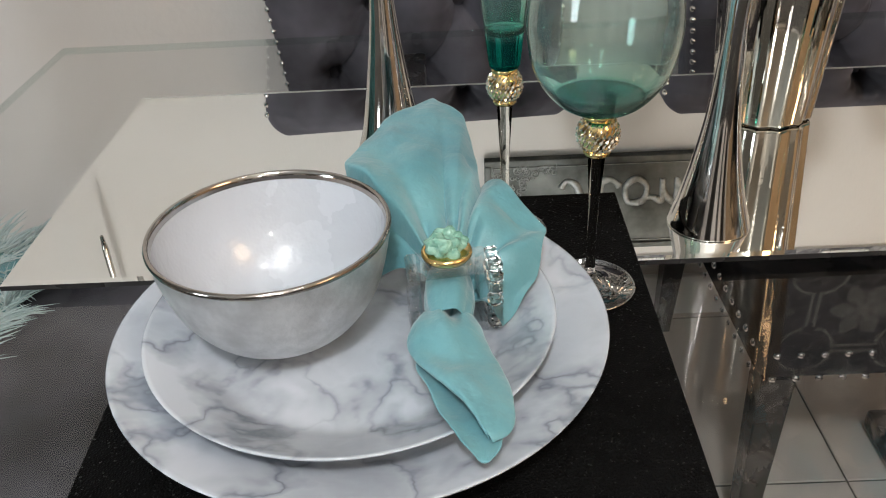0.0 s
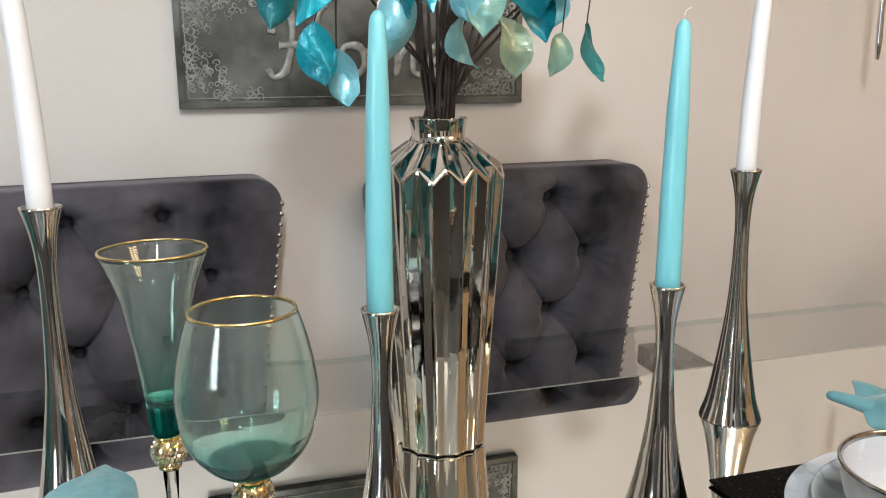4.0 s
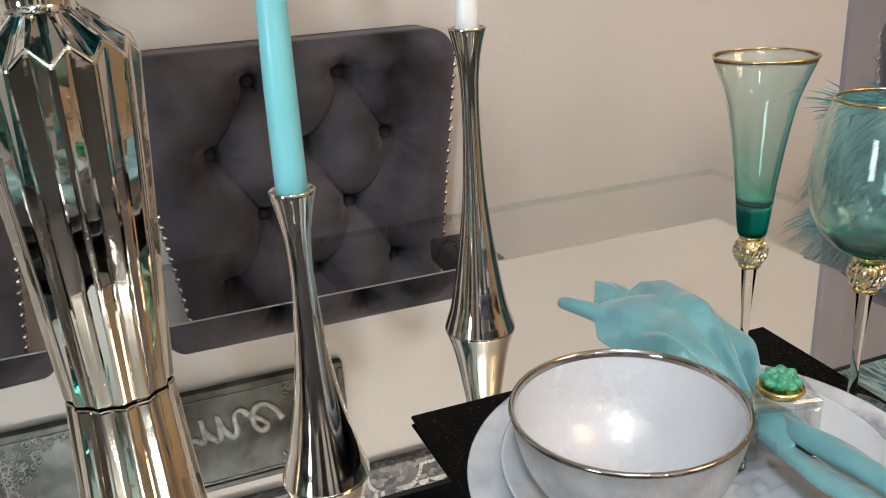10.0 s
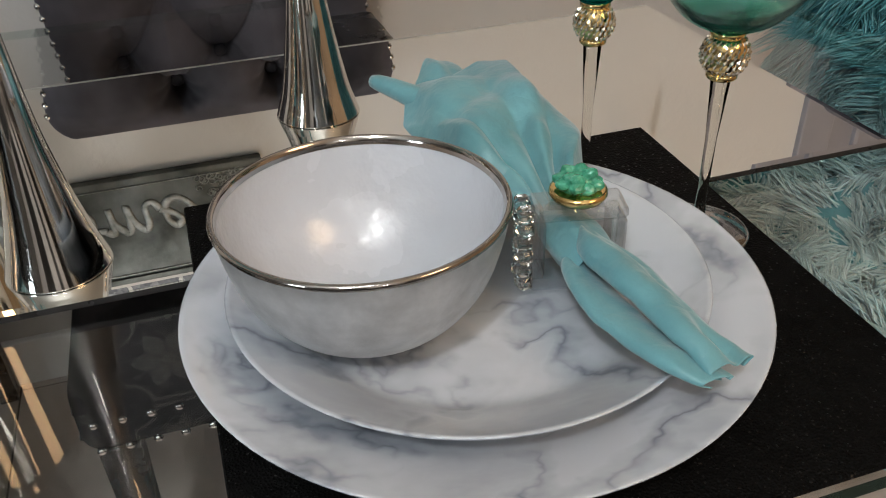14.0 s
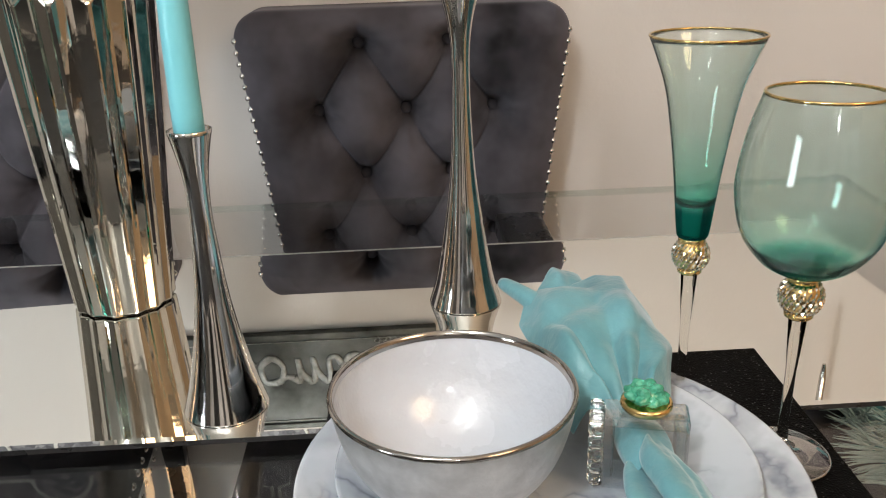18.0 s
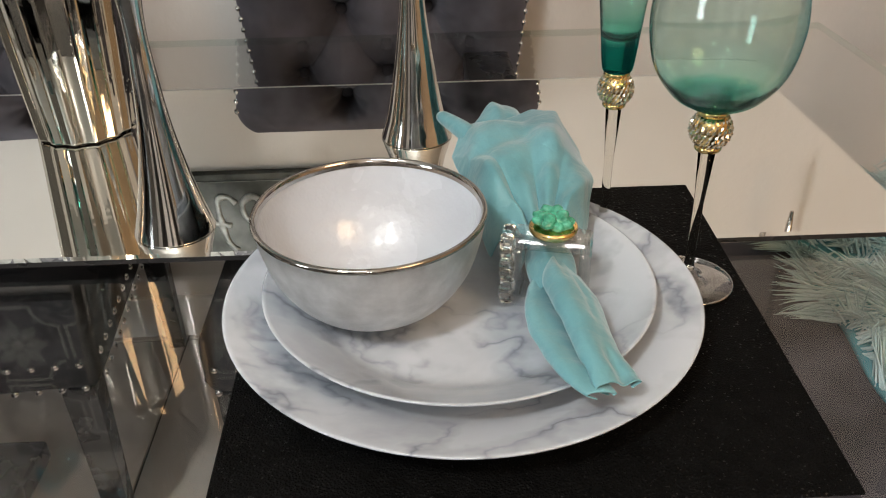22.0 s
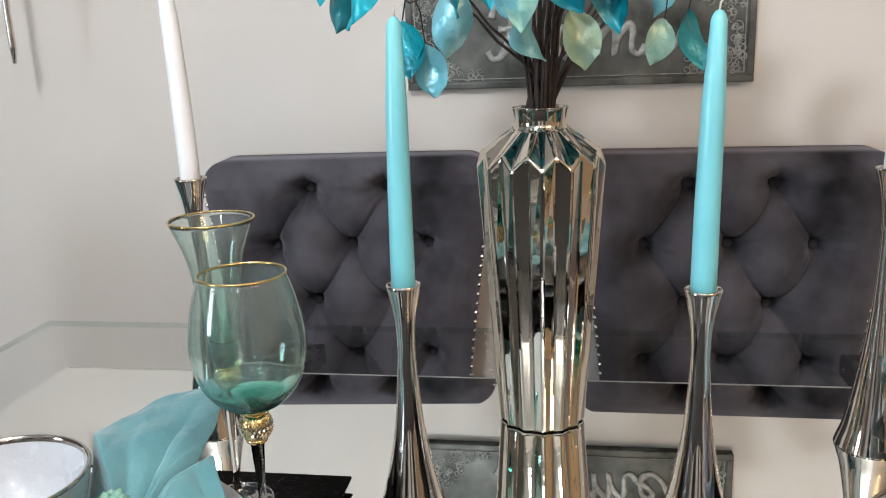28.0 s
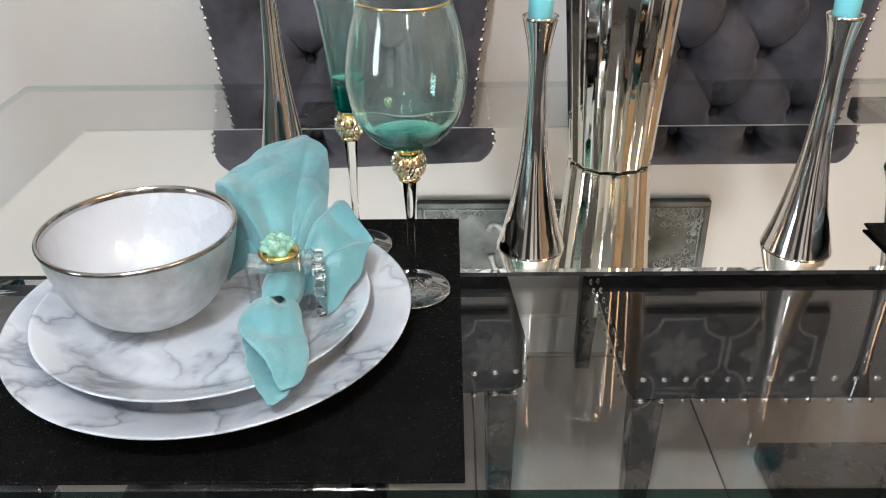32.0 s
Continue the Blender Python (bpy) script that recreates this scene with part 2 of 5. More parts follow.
def dyed_glass(name, z0, z1, stops, haze=0.0, ior=1.50):
    """Blown glass whose dye fades with height; haze: diffuse share imitating light scattered inside."""
    m = bpy.data.materials.new(name)
    m.use_nodes = True
    nt = m.node_tree
    nt.nodes.clear()
    out = nt.nodes.new("ShaderNodeOutputMaterial")
    g = nt.nodes.new("ShaderNodeBsdfGlass")
    g.inputs["Roughness"].default_value = 0.012
    g.inputs["IOR"].default_value = ior
    tc = nt.nodes.new("ShaderNodeTexCoord")
    sep = nt.nodes.new("ShaderNodeSeparateXYZ")
    link(nt, tc.outputs["Object"], sep.inputs[0])
    k = math_node(nt, "DIVIDE", math_node(nt, "SUBTRACT", sep.outputs["Z"], z0), z1 - z0)
    dye = ramp(nt, k, stops)
    link(nt, dye, g.inputs[0])
    scatter = nt.nodes.new("ShaderNodeBsdfDiffuse")
    link(nt, dye, scatter.inputs[0])
    mix = nt.nodes.new("ShaderNodeMixShader")
    mix.inputs[0].default_value = haze
    link(nt, g.outputs[0], mix.inputs[1])
    link(nt, scatter.outputs[0], mix.inputs[2])
    link(nt, mix.outputs[0], out.inputs[0])
    return m


TEAL_STOPS = [(0.0, (0.025, 0.30, 0.27)), (0.08, (0.06, 0.42, 0.38)), (0.125, (0.40, 0.79, 0.73)), (0.165, (0.76, 0.925, 0.89)), (0.32, (0.875, 0.955, 0.937)), (1.0, (0.928, 0.973, 0.961))]
FLUTE_STOPS = [(0.0, (0.02, 0.36, 0.32)), (0.17, (0.06, 0.46, 0.41)), (0.20, (0.52, 0.85, 0.79)), (0.34, (0.78, 0.94, 0.90)), (0.60, (0.89, 0.962, 0.943)), (1.0, (0.934, 0.975, 0.963))]
GOBLET = dyed_glass("teal_goblet_glass", 0.135, 0.262, TEAL_STOPS, 0.03)
FLUTE = dyed_glass("teal_flute_glass", 0.140, 0.288, FLUTE_STOPS, 0.03)
STEM = thin_glass("clear_stem_glass", (0.955, 0.955, 0.945), gloss=0.95, base=0.09, power=1.6)
FOOTRIM = thin_glass("bright_glass_edge", (0.92, 0.93, 0.93), gloss=0.6, base=0.36, power=1.2)
ACRYL = thin_glass("clear_crystal", (0.965, 0.975, 0.98), gloss=0.85, base=0.06, power=1.9)
ROUNDSTEM = dyed_glass("solid_stem_glass", 0.0, 0.12, [(0.0, (0.97, 0.965, 0.95)), (1.0, (0.97, 0.965, 0.95))], 0.0, 1.11)
CUTGLASS = dyed_glass("cut_crystal", -0.1, 0.1, [(0.0, (0.97, 0.98, 0.98)), (1.0, (0.98, 0.99, 0.99))])
CANDLE_T = plain("turquoise_wax", (0.165, 0.51, 0.575), (0.20, 0.57, 0.635), 0.36, 10, coat=0.4)
CANDLE_W = plain("white_wax", (0.74, 0.75, 0.77), (0.80, 0.81, 0.83), 0.38, 10, coat=0.1)
WICK = plain("cotton_wick", (0.60, 0.56, 0.50), (0.72, 0.68, 0.60), 0.9, 100)
CLOTH = plain("turquoise_satin_cloth", (0.078, 0.225, 0.255), (0.128, 0.305, 0.335), 0.42, 20, spec=0.4)
_nt = CLOTH.node_tree
_b = _nt.nodes["Principled BSDF"]
_b.inputs["Sheen Weight"].default_value = 0.35
_v = coords(_nt)
_w = _nt.nodes.new("ShaderNodeTexNoise")
_w.inputs["Scale"].default_value = 26
_w.inputs["Detail"].default_value = 4
link(_nt, _v, _w.inputs["Vector"])
_r = math_node(_nt, "ABSOLUTE", math_node(_nt, "SUBTRACT", _w.outputs["Fac"], 0.5))
_r = math_node(_nt, "MINIMUM", math_node(_nt, "MULTIPLY", _r, 5.0), 1.0)
_h = math_node(_nt, "ADD", _r, math_node(_nt, "MULTIPLY", noise_tex(_nt, _v, 900, 2), 0.05))
_h = math_node(_nt, "ADD", _h, math_node(_nt, "MULTIPLY", noise_tex(_nt, _v, 95, 3), 0.45))
bump(_nt, _b, _h, 0.24, 0.004)
GEM = plain("green_druzy", (0.01, 0.14, 0.08), (0.07, 0.38, 0.24), 0.10, 160, grain=0.5, grain_scale=330, coat=0.6)
GEM_PALE = plain("mint_druzy", (0.10, 0.27, 0.205), (0.27, 0.46, 0.37), 0.10, 160, grain=0.5, grain_scale=330, coat=0.6)
TIN = plain("antique_tin", (0.016, 0.019, 0.016), (0.15, 0.155, 0.145), 0.46, 13, metal=0.5, rough2=0.62, grain=0.2, grain_scale=80)
TIN_LIGHT = plain("worn_tin_relief", (0.17, 0.178, 0.17), (0.40, 0.405, 0.39), 0.48, 60, metal=0.35)
SLATE = plain("slate_mosaic_ground", (0.085, 0.088, 0.10), (0.22, 0.22, 0.235), 0.6, 22, grain=0.5, grain_scale=90)
TESSERA = plain("white_tessera", (0.52, 0.51, 0.48), (0.72, 0.71, 0.68), 0.4, 60)
PETAL = plain("pale_petal_tile", (0.34, 0.345, 0.33), (0.62, 0.62, 0.60), 0.35, 75)
TWIG = plain("brown_twig", (0.014, 0.009, 0.008), (0.045, 0.029, 0.024), 0.7, 60)
ROD = plain("hammered_silver", (0.55, 0.53, 0.50), (0.75, 0.73, 0.70), 0.16, 60, metal=1, grain=0.4, grain_scale=60)


_nt = SLATE.node_tree
_b = _nt.nodes["Principled BSDF"]
_vo = _nt.nodes.new("ShaderNodeTexVoronoi")
_vo.inputs["Scale"].default_value = 85
link(_nt, coords(_nt), _vo.inputs["Vector"])
_sp = _nt.nodes.new("ShaderNodeSeparateColor")
link(_nt, _vo.outputs["Color"], _sp.inputs[0])
link(_nt, ramp(_nt, _sp.outputs[0], [(0.0, (0.060, 0.062, 0.072)), (0.6, (0.15, 0.15, 0.165)), (1.0, (0.30, 0.30, 0.31))]), _b.inputs["Base Color"])
bump(_nt, _b, _vo.outputs["Distance"], 0.5, 0.002)
_b.inputs["Roughness"].default_value = 0.4


def leaf_material(name, lo, hi):
    m, nt, b = nodes_of(name)
    v = coords(nt)
    info = nt.nodes.new("ShaderNodeObjectInfo")
    n = noise_tex(nt, v, 48, 4, 0.65)
    k = math_node(nt, "ADD", math_node(nt, "MULTIPLY", n, 0.95), math_node(nt, "MULTIPLY", info.outputs["Random"], 0.5))
    link(nt, ramp(nt, k, [(0.40, lo), (0.98, hi)]), b.inputs["Base Color"])
    b.inputs["Roughness"].default_value = 0.30
    b.inputs["Metallic"].default_value = 0.15
    b.inputs["Coat Weight"].default_value = 0.15
    b.inputs["Transmission Weight"].default_value = 0.0
    bump(nt, b, noise_tex(nt, v, 75, 2), 0.45, 0.004)
    return m


LEAF_A = leaf_material("teal_leaf", (0.001, 0.13, 0.18), (0.006, 0.37, 0.47))
LEAF_B = leaf_material("pale_aqua_leaf", (0.08, 0.34, 0.43), (0.26, 0.56, 0.63))
LEAF_C = leaf_material("sage_gold_leaf", (0.14, 0.32, 0.29), (0.38, 0.49, 0.34))
LEAF_D = leaf_material("deep_green_leaf", (0.004, 0.085, 0.10), (0.02, 0.20, 0.22))


def fur_material():
    """Teal strands, bleached to near white where the throw hangs low."""
    m, nt, b = nodes_of("teal_fur")
    g = nt.nodes.new("ShaderNodeNewGeometry")
    n = noise_tex(nt, coords(nt), 26, 2)
    mixed = math_node(nt, "ADD", math_node(nt, "MULTIPLY", g.outputs["Random Per Island"], 0.40), math_node(nt, "MULTIPLY", n, 0.62))
    teal = ramp(nt, mixed, [(0.18, (0.018, 0.14, 0.17)), (0.50, (0.10, 0.36, 0.39)), (0.85, (0.36, 0.63, 0.64))])
    pale = ramp(nt, mixed, [(0.0, (0.30, 0.48, 0.49)), (0.5, (0.62, 0.72, 0.71)), (1.0, (0.82, 0.85, 0.83))])
    tc = nt.nodes.new("ShaderNodeTexCoord")
    sep = nt.nodes.new("ShaderNodeSeparateXYZ")
    link(nt, tc.outputs["Object"], sep.inputs[0])
    k = ramp(nt, sep.outputs["Z"], [(0.46, grey(1.0)), (0.64, grey(0.0))])
    mix = nt.nodes.new("ShaderNodeMix")
    mix.data_type = "RGBA"
    link(nt, k, mix.inputs[0])
    link(nt, teal, mix.inputs[6])
    link(nt, pale, mix.inputs[7])
    link(nt, mix.outputs[2], b.inputs["Base Color"])
    b.inputs["Roughness"].default_value = 0.6
    return m


FUR = fur_material()
FURBACK = plain("teal_fur_backing", (0.05, 0.20, 0.23), (0.09, 0.30, 0.33), 0.9, 30)

# ---- builders ----


def mesh_from(name, verts, faces, smooth=True):
    me = bpy.data.meshes.new(name)
    me.from_pydata([tuple(v) for v in verts], [], faces)
    me.update()
    if smooth:
        me.shade_smooth()
    return me


def thing(name, where, label, category, group="", kind="", turn=0.0):
    ob = new(name)
    ob.empty_display_size = 0.05
    ob.matrix_basis = pose(*where, 0, 0, turn)
    return tagged(ob, label, category, group, kind)


def put(name, me, mat, parent=None, label="", at=None, m=None, kind=""):
    ob = new(name, me)
    if mat is not None and not me.materials:
        me.materials.append(mat)
    ob.parent = parent
    if m is not None:
        ob.matrix_basis = m
    elif at is not None:
        ob.location = at
    return tagged(ob, label, "", "", kind)


def part(name, bm, mat, parent, label="", smooth=False):
    me = bpy.data.meshes.new(name)
    bm.to_mesh(me)
    bm.free()
    if smooth:
        me.shade_smooth()
    return put(name, me, mat, parent, label)


def box_bm(x0, x1, y0, y1, z0, z1, bevel=0.0, seg=2):
    bm = bmesh.new()
    bmesh.ops.create_cube(bm, size=1)
    for v in bm.verts:
        v.co = Vector(((x0 + x1) / 2 + v.co.x * (x1 - x0), (y0 + y1) / 2 + v.co.y * (y1 - y0), (z0 + z1) / 2 + v.co.z * (z1 - z0)))
    if bevel:
        bmesh.ops.bevel(bm, geom=bm.edges[:], offset=bevel, segments=seg, affect="EDGES", profile=0.6)
    return bm


def box_me(name, *a, **k):
    bm = box_bm(*a, **k)
    me = bpy.data.meshes.new(name)
    bm.to_mesh(me)
    bm.free()
    return me


def lathe(name, prof, n=48, closed=False):
    """Turned mesh from (radius, height) pairs; radius 0 closes to a point."""
    verts, faces, rings = [], [], []
    for r, z in prof:
        if r <= 1e-6:
            rings.append([len(verts)])
            verts.append((0, 0, z))
        else:
            rings.append(list(range(len(verts), len(verts) + n)))
            verts += [(r * math.cos(2 * math.pi * k / n), r * math.sin(2 * math.pi * k / n), z) for k in range(n)]
    pairs = list(zip(rings, rings[1:]))
    if closed:
        pairs.append((rings[-1], rings[0]))
    for a, b in pairs:
        for k in range(n):
            q = (k + 1) % n
            if len(a) == 1 and len(b) == 1:
                continue
            if len(a) == 1:
                faces.append((a[0], b[q], b[k]))
            elif len(b) == 1:
                faces.append((a[k], a[q], b[0]))
            else:
                faces.append((a[k], a[q], b[q], b[k]))
    return mesh_from(name, verts, faces)


def smooth_prof(pts, n=6):
    """Catmull-Rom through profile points."""
    out = []
    for k in range(len(pts) - 1):
        p0, p1, p2, p3 = pts[max(k - 1, 0)], pts[k], pts[k + 1], pts[min(k + 2, len(pts) - 1)]
        for j in range(n):
            t = j / n
            out.append(tuple(0.5 * (2 * b + (c - a) * t + (2 * a - 5 * b + 4 * c - d) * t * t + (3 * b - a - 3 * c + d) * t ** 3) for a, b, c, d in zip(p0, p1, p2, p3)))
    out.append(pts[-1])
    return out


def tube(name, pts, radii, n=6):
    """A round tube along points."""
    pts = [Vector(p) for p in pts]
    verts, faces = [], []
    side = Vector((0.31, 0.83, 0.46))
    for k, p in enumerate(pts):
        d = (pts[min(k + 1, len(pts) - 1)] - pts[max(k - 1, 0)]).normalized()
        a = d.cross(side).normalized()
        b = d.cross(a)
        r = radii[k] if isinstance(radii, (list, tuple)) else radii
        verts += [p + (a * math.cos(2 * math.pi * q / n) + b * math.sin(2 * math.pi * q / n)) * r for q in range(n)]
    for k in range(len(pts) - 1):
        for q in range(n):
            w = (q + 1) % n
            faces.append((k * n + q, k * n + w, (k + 1) * n + w, (k + 1) * n + q))
    faces.append(tuple(range(n))[::-1])
    faces.append(tuple(range((len(pts) - 1) * n, len(pts) * n)))
    return mesh_from(name, verts, faces)


def grid_mesh(name, fn, nu, nv, smooth=True):
    verts = [fn(i / nu, j / nv) for j in range(nv + 1) for i in range(nu + 1)]
    faces = [(j * (nu + 1) + i, j * (nu + 1) + i + 1, (j + 1) * (nu + 1) + i + 1, (j + 1) * (nu + 1) + i) for j in range(nv) for i in range(nu)]
    return mesh_from(name, verts, faces, smooth)


# ---- room ----
WX0, WX1, WY0, WY1, WH = -2.9, 3.4, -4.2, 1.545, 2.6


def structure(name, bm, mat, label=""):
    ob = part(name, bm, mat, None, label)
    return tagged(ob, kind="structure")


structure("wall_north", box_bm(WX0, 1.90, WY1, WY1 + 0.12, 0, WH), WALL, "beige painted wall with a light orange-peel texture")
structure("wall_north_end", box_bm(2.80, WX1, WY1, WY1 + 0.12, 0, WH), WALL, "beige painted wall beside the grey door")
structure("wall_over_door", box_bm(1.90, 2.80, WY1, WY1 + 0.12, 2.05, WH), WALL, "beige painted wall over the grey door")
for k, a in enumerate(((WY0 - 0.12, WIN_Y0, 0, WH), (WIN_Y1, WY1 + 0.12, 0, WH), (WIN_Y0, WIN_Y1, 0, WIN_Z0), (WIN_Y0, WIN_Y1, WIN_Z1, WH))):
    structure("wall_west_%d" % (k + 1), box_bm(WX0 - 0.12, WX0, *a), TAUPE, "taupe painted side wall round the added window")
# blind and frame of the added window, out of view
window = structure("window_1", box_bm(WX0 - 0.118, WX0 - 0.10, WIN_Y0, WIN_Y1, WIN_Z0, WIN_Z1), TRIM, "unseen tall window with white frame and blind, added behind the fill lamp")
for a in ((WIN_Y0 + 0.001, WIN_Y0 + 0.05, WIN_Z0 + 0.001, WIN_Z1 - 0.001), (WIN_Y1 - 0.05, WIN_Y1 - 0.001, WIN_Z0 + 0.001, WIN_Z1 - 0.001), (WIN_Y0 + 0.051, WIN_Y1 - 0.051, WIN_Z0 + 0.001, WIN_Z0 + 0.05), (WIN_Y0 + 0.051, WIN_Y1 - 0.051, WIN_Z1 - 0.05, WIN_Z1 - 0.001)):
    part("window_frame", box_bm(WX0 - 0.099, WX0 - 0.075, *a, 0.003), TRIM, window)
structure("wall_east", box_bm(WX1, WX1 + 0.12, WY0 - 0.12, WY1 + 0.12, 0, WH), TAN, "tan painted side wall")
# unseen openings and far room, added so polished metal mirrors light and dark bands
OPENINGS = ((-1.75, -0.35), (0.55, 1.05), (1.75, 2.75))
for k, (a, b) in enumerate(zip((WX0,) + tuple(o[1] for o in OPENINGS), tuple(o[0] for o in OPENINGS) + (WX1,))):
    structure("wall_south_%d" % (k + 1), box_bm(a, b, WY0 - 0.12, WY0, 0, WH), WALL, "unseen beige wall between openings added for banded reflections")
for k, (a, b) in enumerate(OPENINGS):
    structure("wall_over_opening_%d" % (k + 1), box_bm(a, b, WY0 - 0.12, WY0, 2.1, WH), WALL, "unseen beige wall over an added opening")
structure("wall_far_room", box_bm(WX0, WX1, WY0 - 2.5, WY0 - 2.4, 0, WH), UNLITWALL, "unseen far wall, coloured dark as if unlit")
structure("wall_far_room_west", box_bm(WX0 - 0.1, WX0, WY0 - 2.5, WY0 - 0.121, 0, WH), UNLITWALL, "unseen side wall, coloured dark as if unlit")
structure("wall_far_room_east", box_bm(WX1, WX1 + 0.1, WY0 - 2.5, WY0 - 0.121, 0, WH), UNLITWALL, "unseen side wall, coloured dark as if unlit")
structure("floor_far_room", box_bm(WX0 - 0.1, WX1 + 0.1, WY0 - 2.5, WY0 - 0.121, -0.12, -0.004), UNLITWALL, "unseen floor, coloured dark as if unlit")
structure("ceiling_far_room", box_bm(WX0 - 0.1, WX1 + 0.1, WY0 - 2.5, WY0 - 0.121, WH, WH + 0.1), UNLITWALL, "unseen ceiling, coloured dark as if unlit")
structure("ceiling", box_bm(WX0 - 0.12, WX1 + 0.12, WY0 - 0.12, WY1 + 0.12, WH, WH + 0.1), CEIL, "plain off-white ceiling")
floor = structure("floor", box_bm(WX0 - 0.12, WX1 + 0.12, WY0 - 0.12, WY1 + 0.12, -0.12, -0.004), GROUT, "beige ceramic tile floor with dark joints")
structure("baseboard", box_bm(WX0, 1.90, WY1 - 0.014, WY1 + 0.002, 0, 0.10, 0.004), TRIM, "white painted baseboard")
door = structure("door_1", box_bm(1.985, 2.72, WY1 + 0.03, WY1 + 0.07, 0.005, 2.02), GREYDOOR, "closed grey painted panel door")
for z0, z1 in ((0.15, 0.95), (1.10, 1.90)):
    part("door_panel", box_bm(2.09, 2.62, WY1 + 0.018, WY1 + 0.036, z0, z1, 0.012), GREYDOOR, door)
for nm, a in (("door_casing", (1.90, 1.985, WY1 - 0.015, WY1 + 0.11, 0, 2.05)), ("door_casing", (2.72, 2.80, WY1 - 0.015, WY1 + 0.11, 0, 2.05)), ("door_casing", (1.90, 2.80, WY1 - 0.016, WY1 + 0.11, 2.021, 2.10))):
    structure(nm, box_bm(*a, 0.004), GREYDOOR, "grey painted door casing")

# ---- glass dining table ----
TX0, TX1, TY0, TY1, TZ = -0.549, 1.328, 0.337, 1.252, 0.748
table = thing("dining_table", (0.39, 0.795, 0), "glass-topped dining table on black lacquered pedestals", "table")


def local(bm, ox, oy, oz=0.0):
    bmesh.ops.translate(bm, verts=bm.verts, vec=(-ox, -oy, -oz))
    return bm


top = part("tabletop", local(box_bm(TX0, TX1, TY0, TY1, TZ - 0.012, TZ, 0.0012, 1), 0.39, 0.795), GLASS_TOP, table, "clear greenish glass top")
top.data.materials.append(GLASS_EDGE)
top.data.materials.append(GLASS_UNDER)
top.data.materials.append(GLASS_FRONT)
for p in top.data.polygons:
    if abs(p.normal.z) < 0.5:
        p.material_index = 3 if p.normal.y < -0.5 else 1
    elif p.normal.z < 0:
        p.material_index = 2
for sx in (-0.05, 0.818):
    part("crossbar", local(box_bm(sx - 0.033, sx + 0.033, 0.46, 1.20, 0.700, TZ - 0.0125, 0.006), 0.39, 0.795), BLACKWOOD, table)
    part("column", local(box_bm(sx - 0.055, sx + 0.055, 0.56, 0.80, 0.055, 0.6995, 0.008), 0.39, 0.795), BLACKWOOD, table)
    fx0, fx1 = (sx - 0.08, sx + 0.40) if sx > 0.3 else (sx - 0.40, sx + 0.08)
    part("foot", local(box_bm(fx0, fx1, 0.46, 1.16, 0.013, 0.0545, 0.008), 0.39, 0.795), BLACKWOOD, table)

# ---- mirror runner ----
MX0, MX1, MY0, MY1, MZ = -0.358, 1.145, 0.612, 1.011, 0.760
mirror = thing("mirror_runner", (0.39, 0.81, TZ), "narrow silver table mirror, dark-edged, on the glass tabletop", "mirror")


def mirror_plate():
    e, d = 0.006, 0.0005
    o = [(MX0, MY0), (MX1, MY0), (MX1, MY1), (MX0, MY1)]
    i = [(MX0 + e, MY0 + e), (MX1 - e, MY0 + e), (MX1 - e, MY1 - e), (MX0 + e, MY1 - e)]
    v = [(x - 0.39, y - 0.81, MZ - TZ) for x, y in i] + [(x - 0.39, y - 0.81, MZ - TZ - d) for x, y in o] + [(x - 0.39, y - 0.81, MZ - TZ - 0.005) for x, y in o]
    f = [(0, 1, 2, 3)] + [(4 + k, 4 + (k + 1) % 4, (k + 1) % 4, k) for k in range(4)]
    f2 = [(8 + k, 8 + (k + 1) % 4, 4 + (k + 1) % 4, 4 + k) for k in range(4)] + [(11, 10, 9, 8)]
    me = mesh_from("plate", v, f + f2, False)
    me.materials.append(MIRROR)
    me.materials.append(BLACKWOOD)
    me.materials.append(BEVEL)
    me.polygons[3].material_index = 2
    for p in me.polygons[len(f):]:
        p.material_index = 1
    return me


put("plate", mirror_plate(), None, mirror, "bevelled mirror glass with a dark edge")
for px in (-0.20, 0.15, 0.64, 0.99):
    for py in (0.66, 0.96):
        part("pad", local(box_bm(px - 0.04, px + 0.04, py - 0.03, py + 0.03, TZ + 0.0003, MZ - 0.0052), 0.39, 0.81, TZ), BLACKWOOD, mirror)

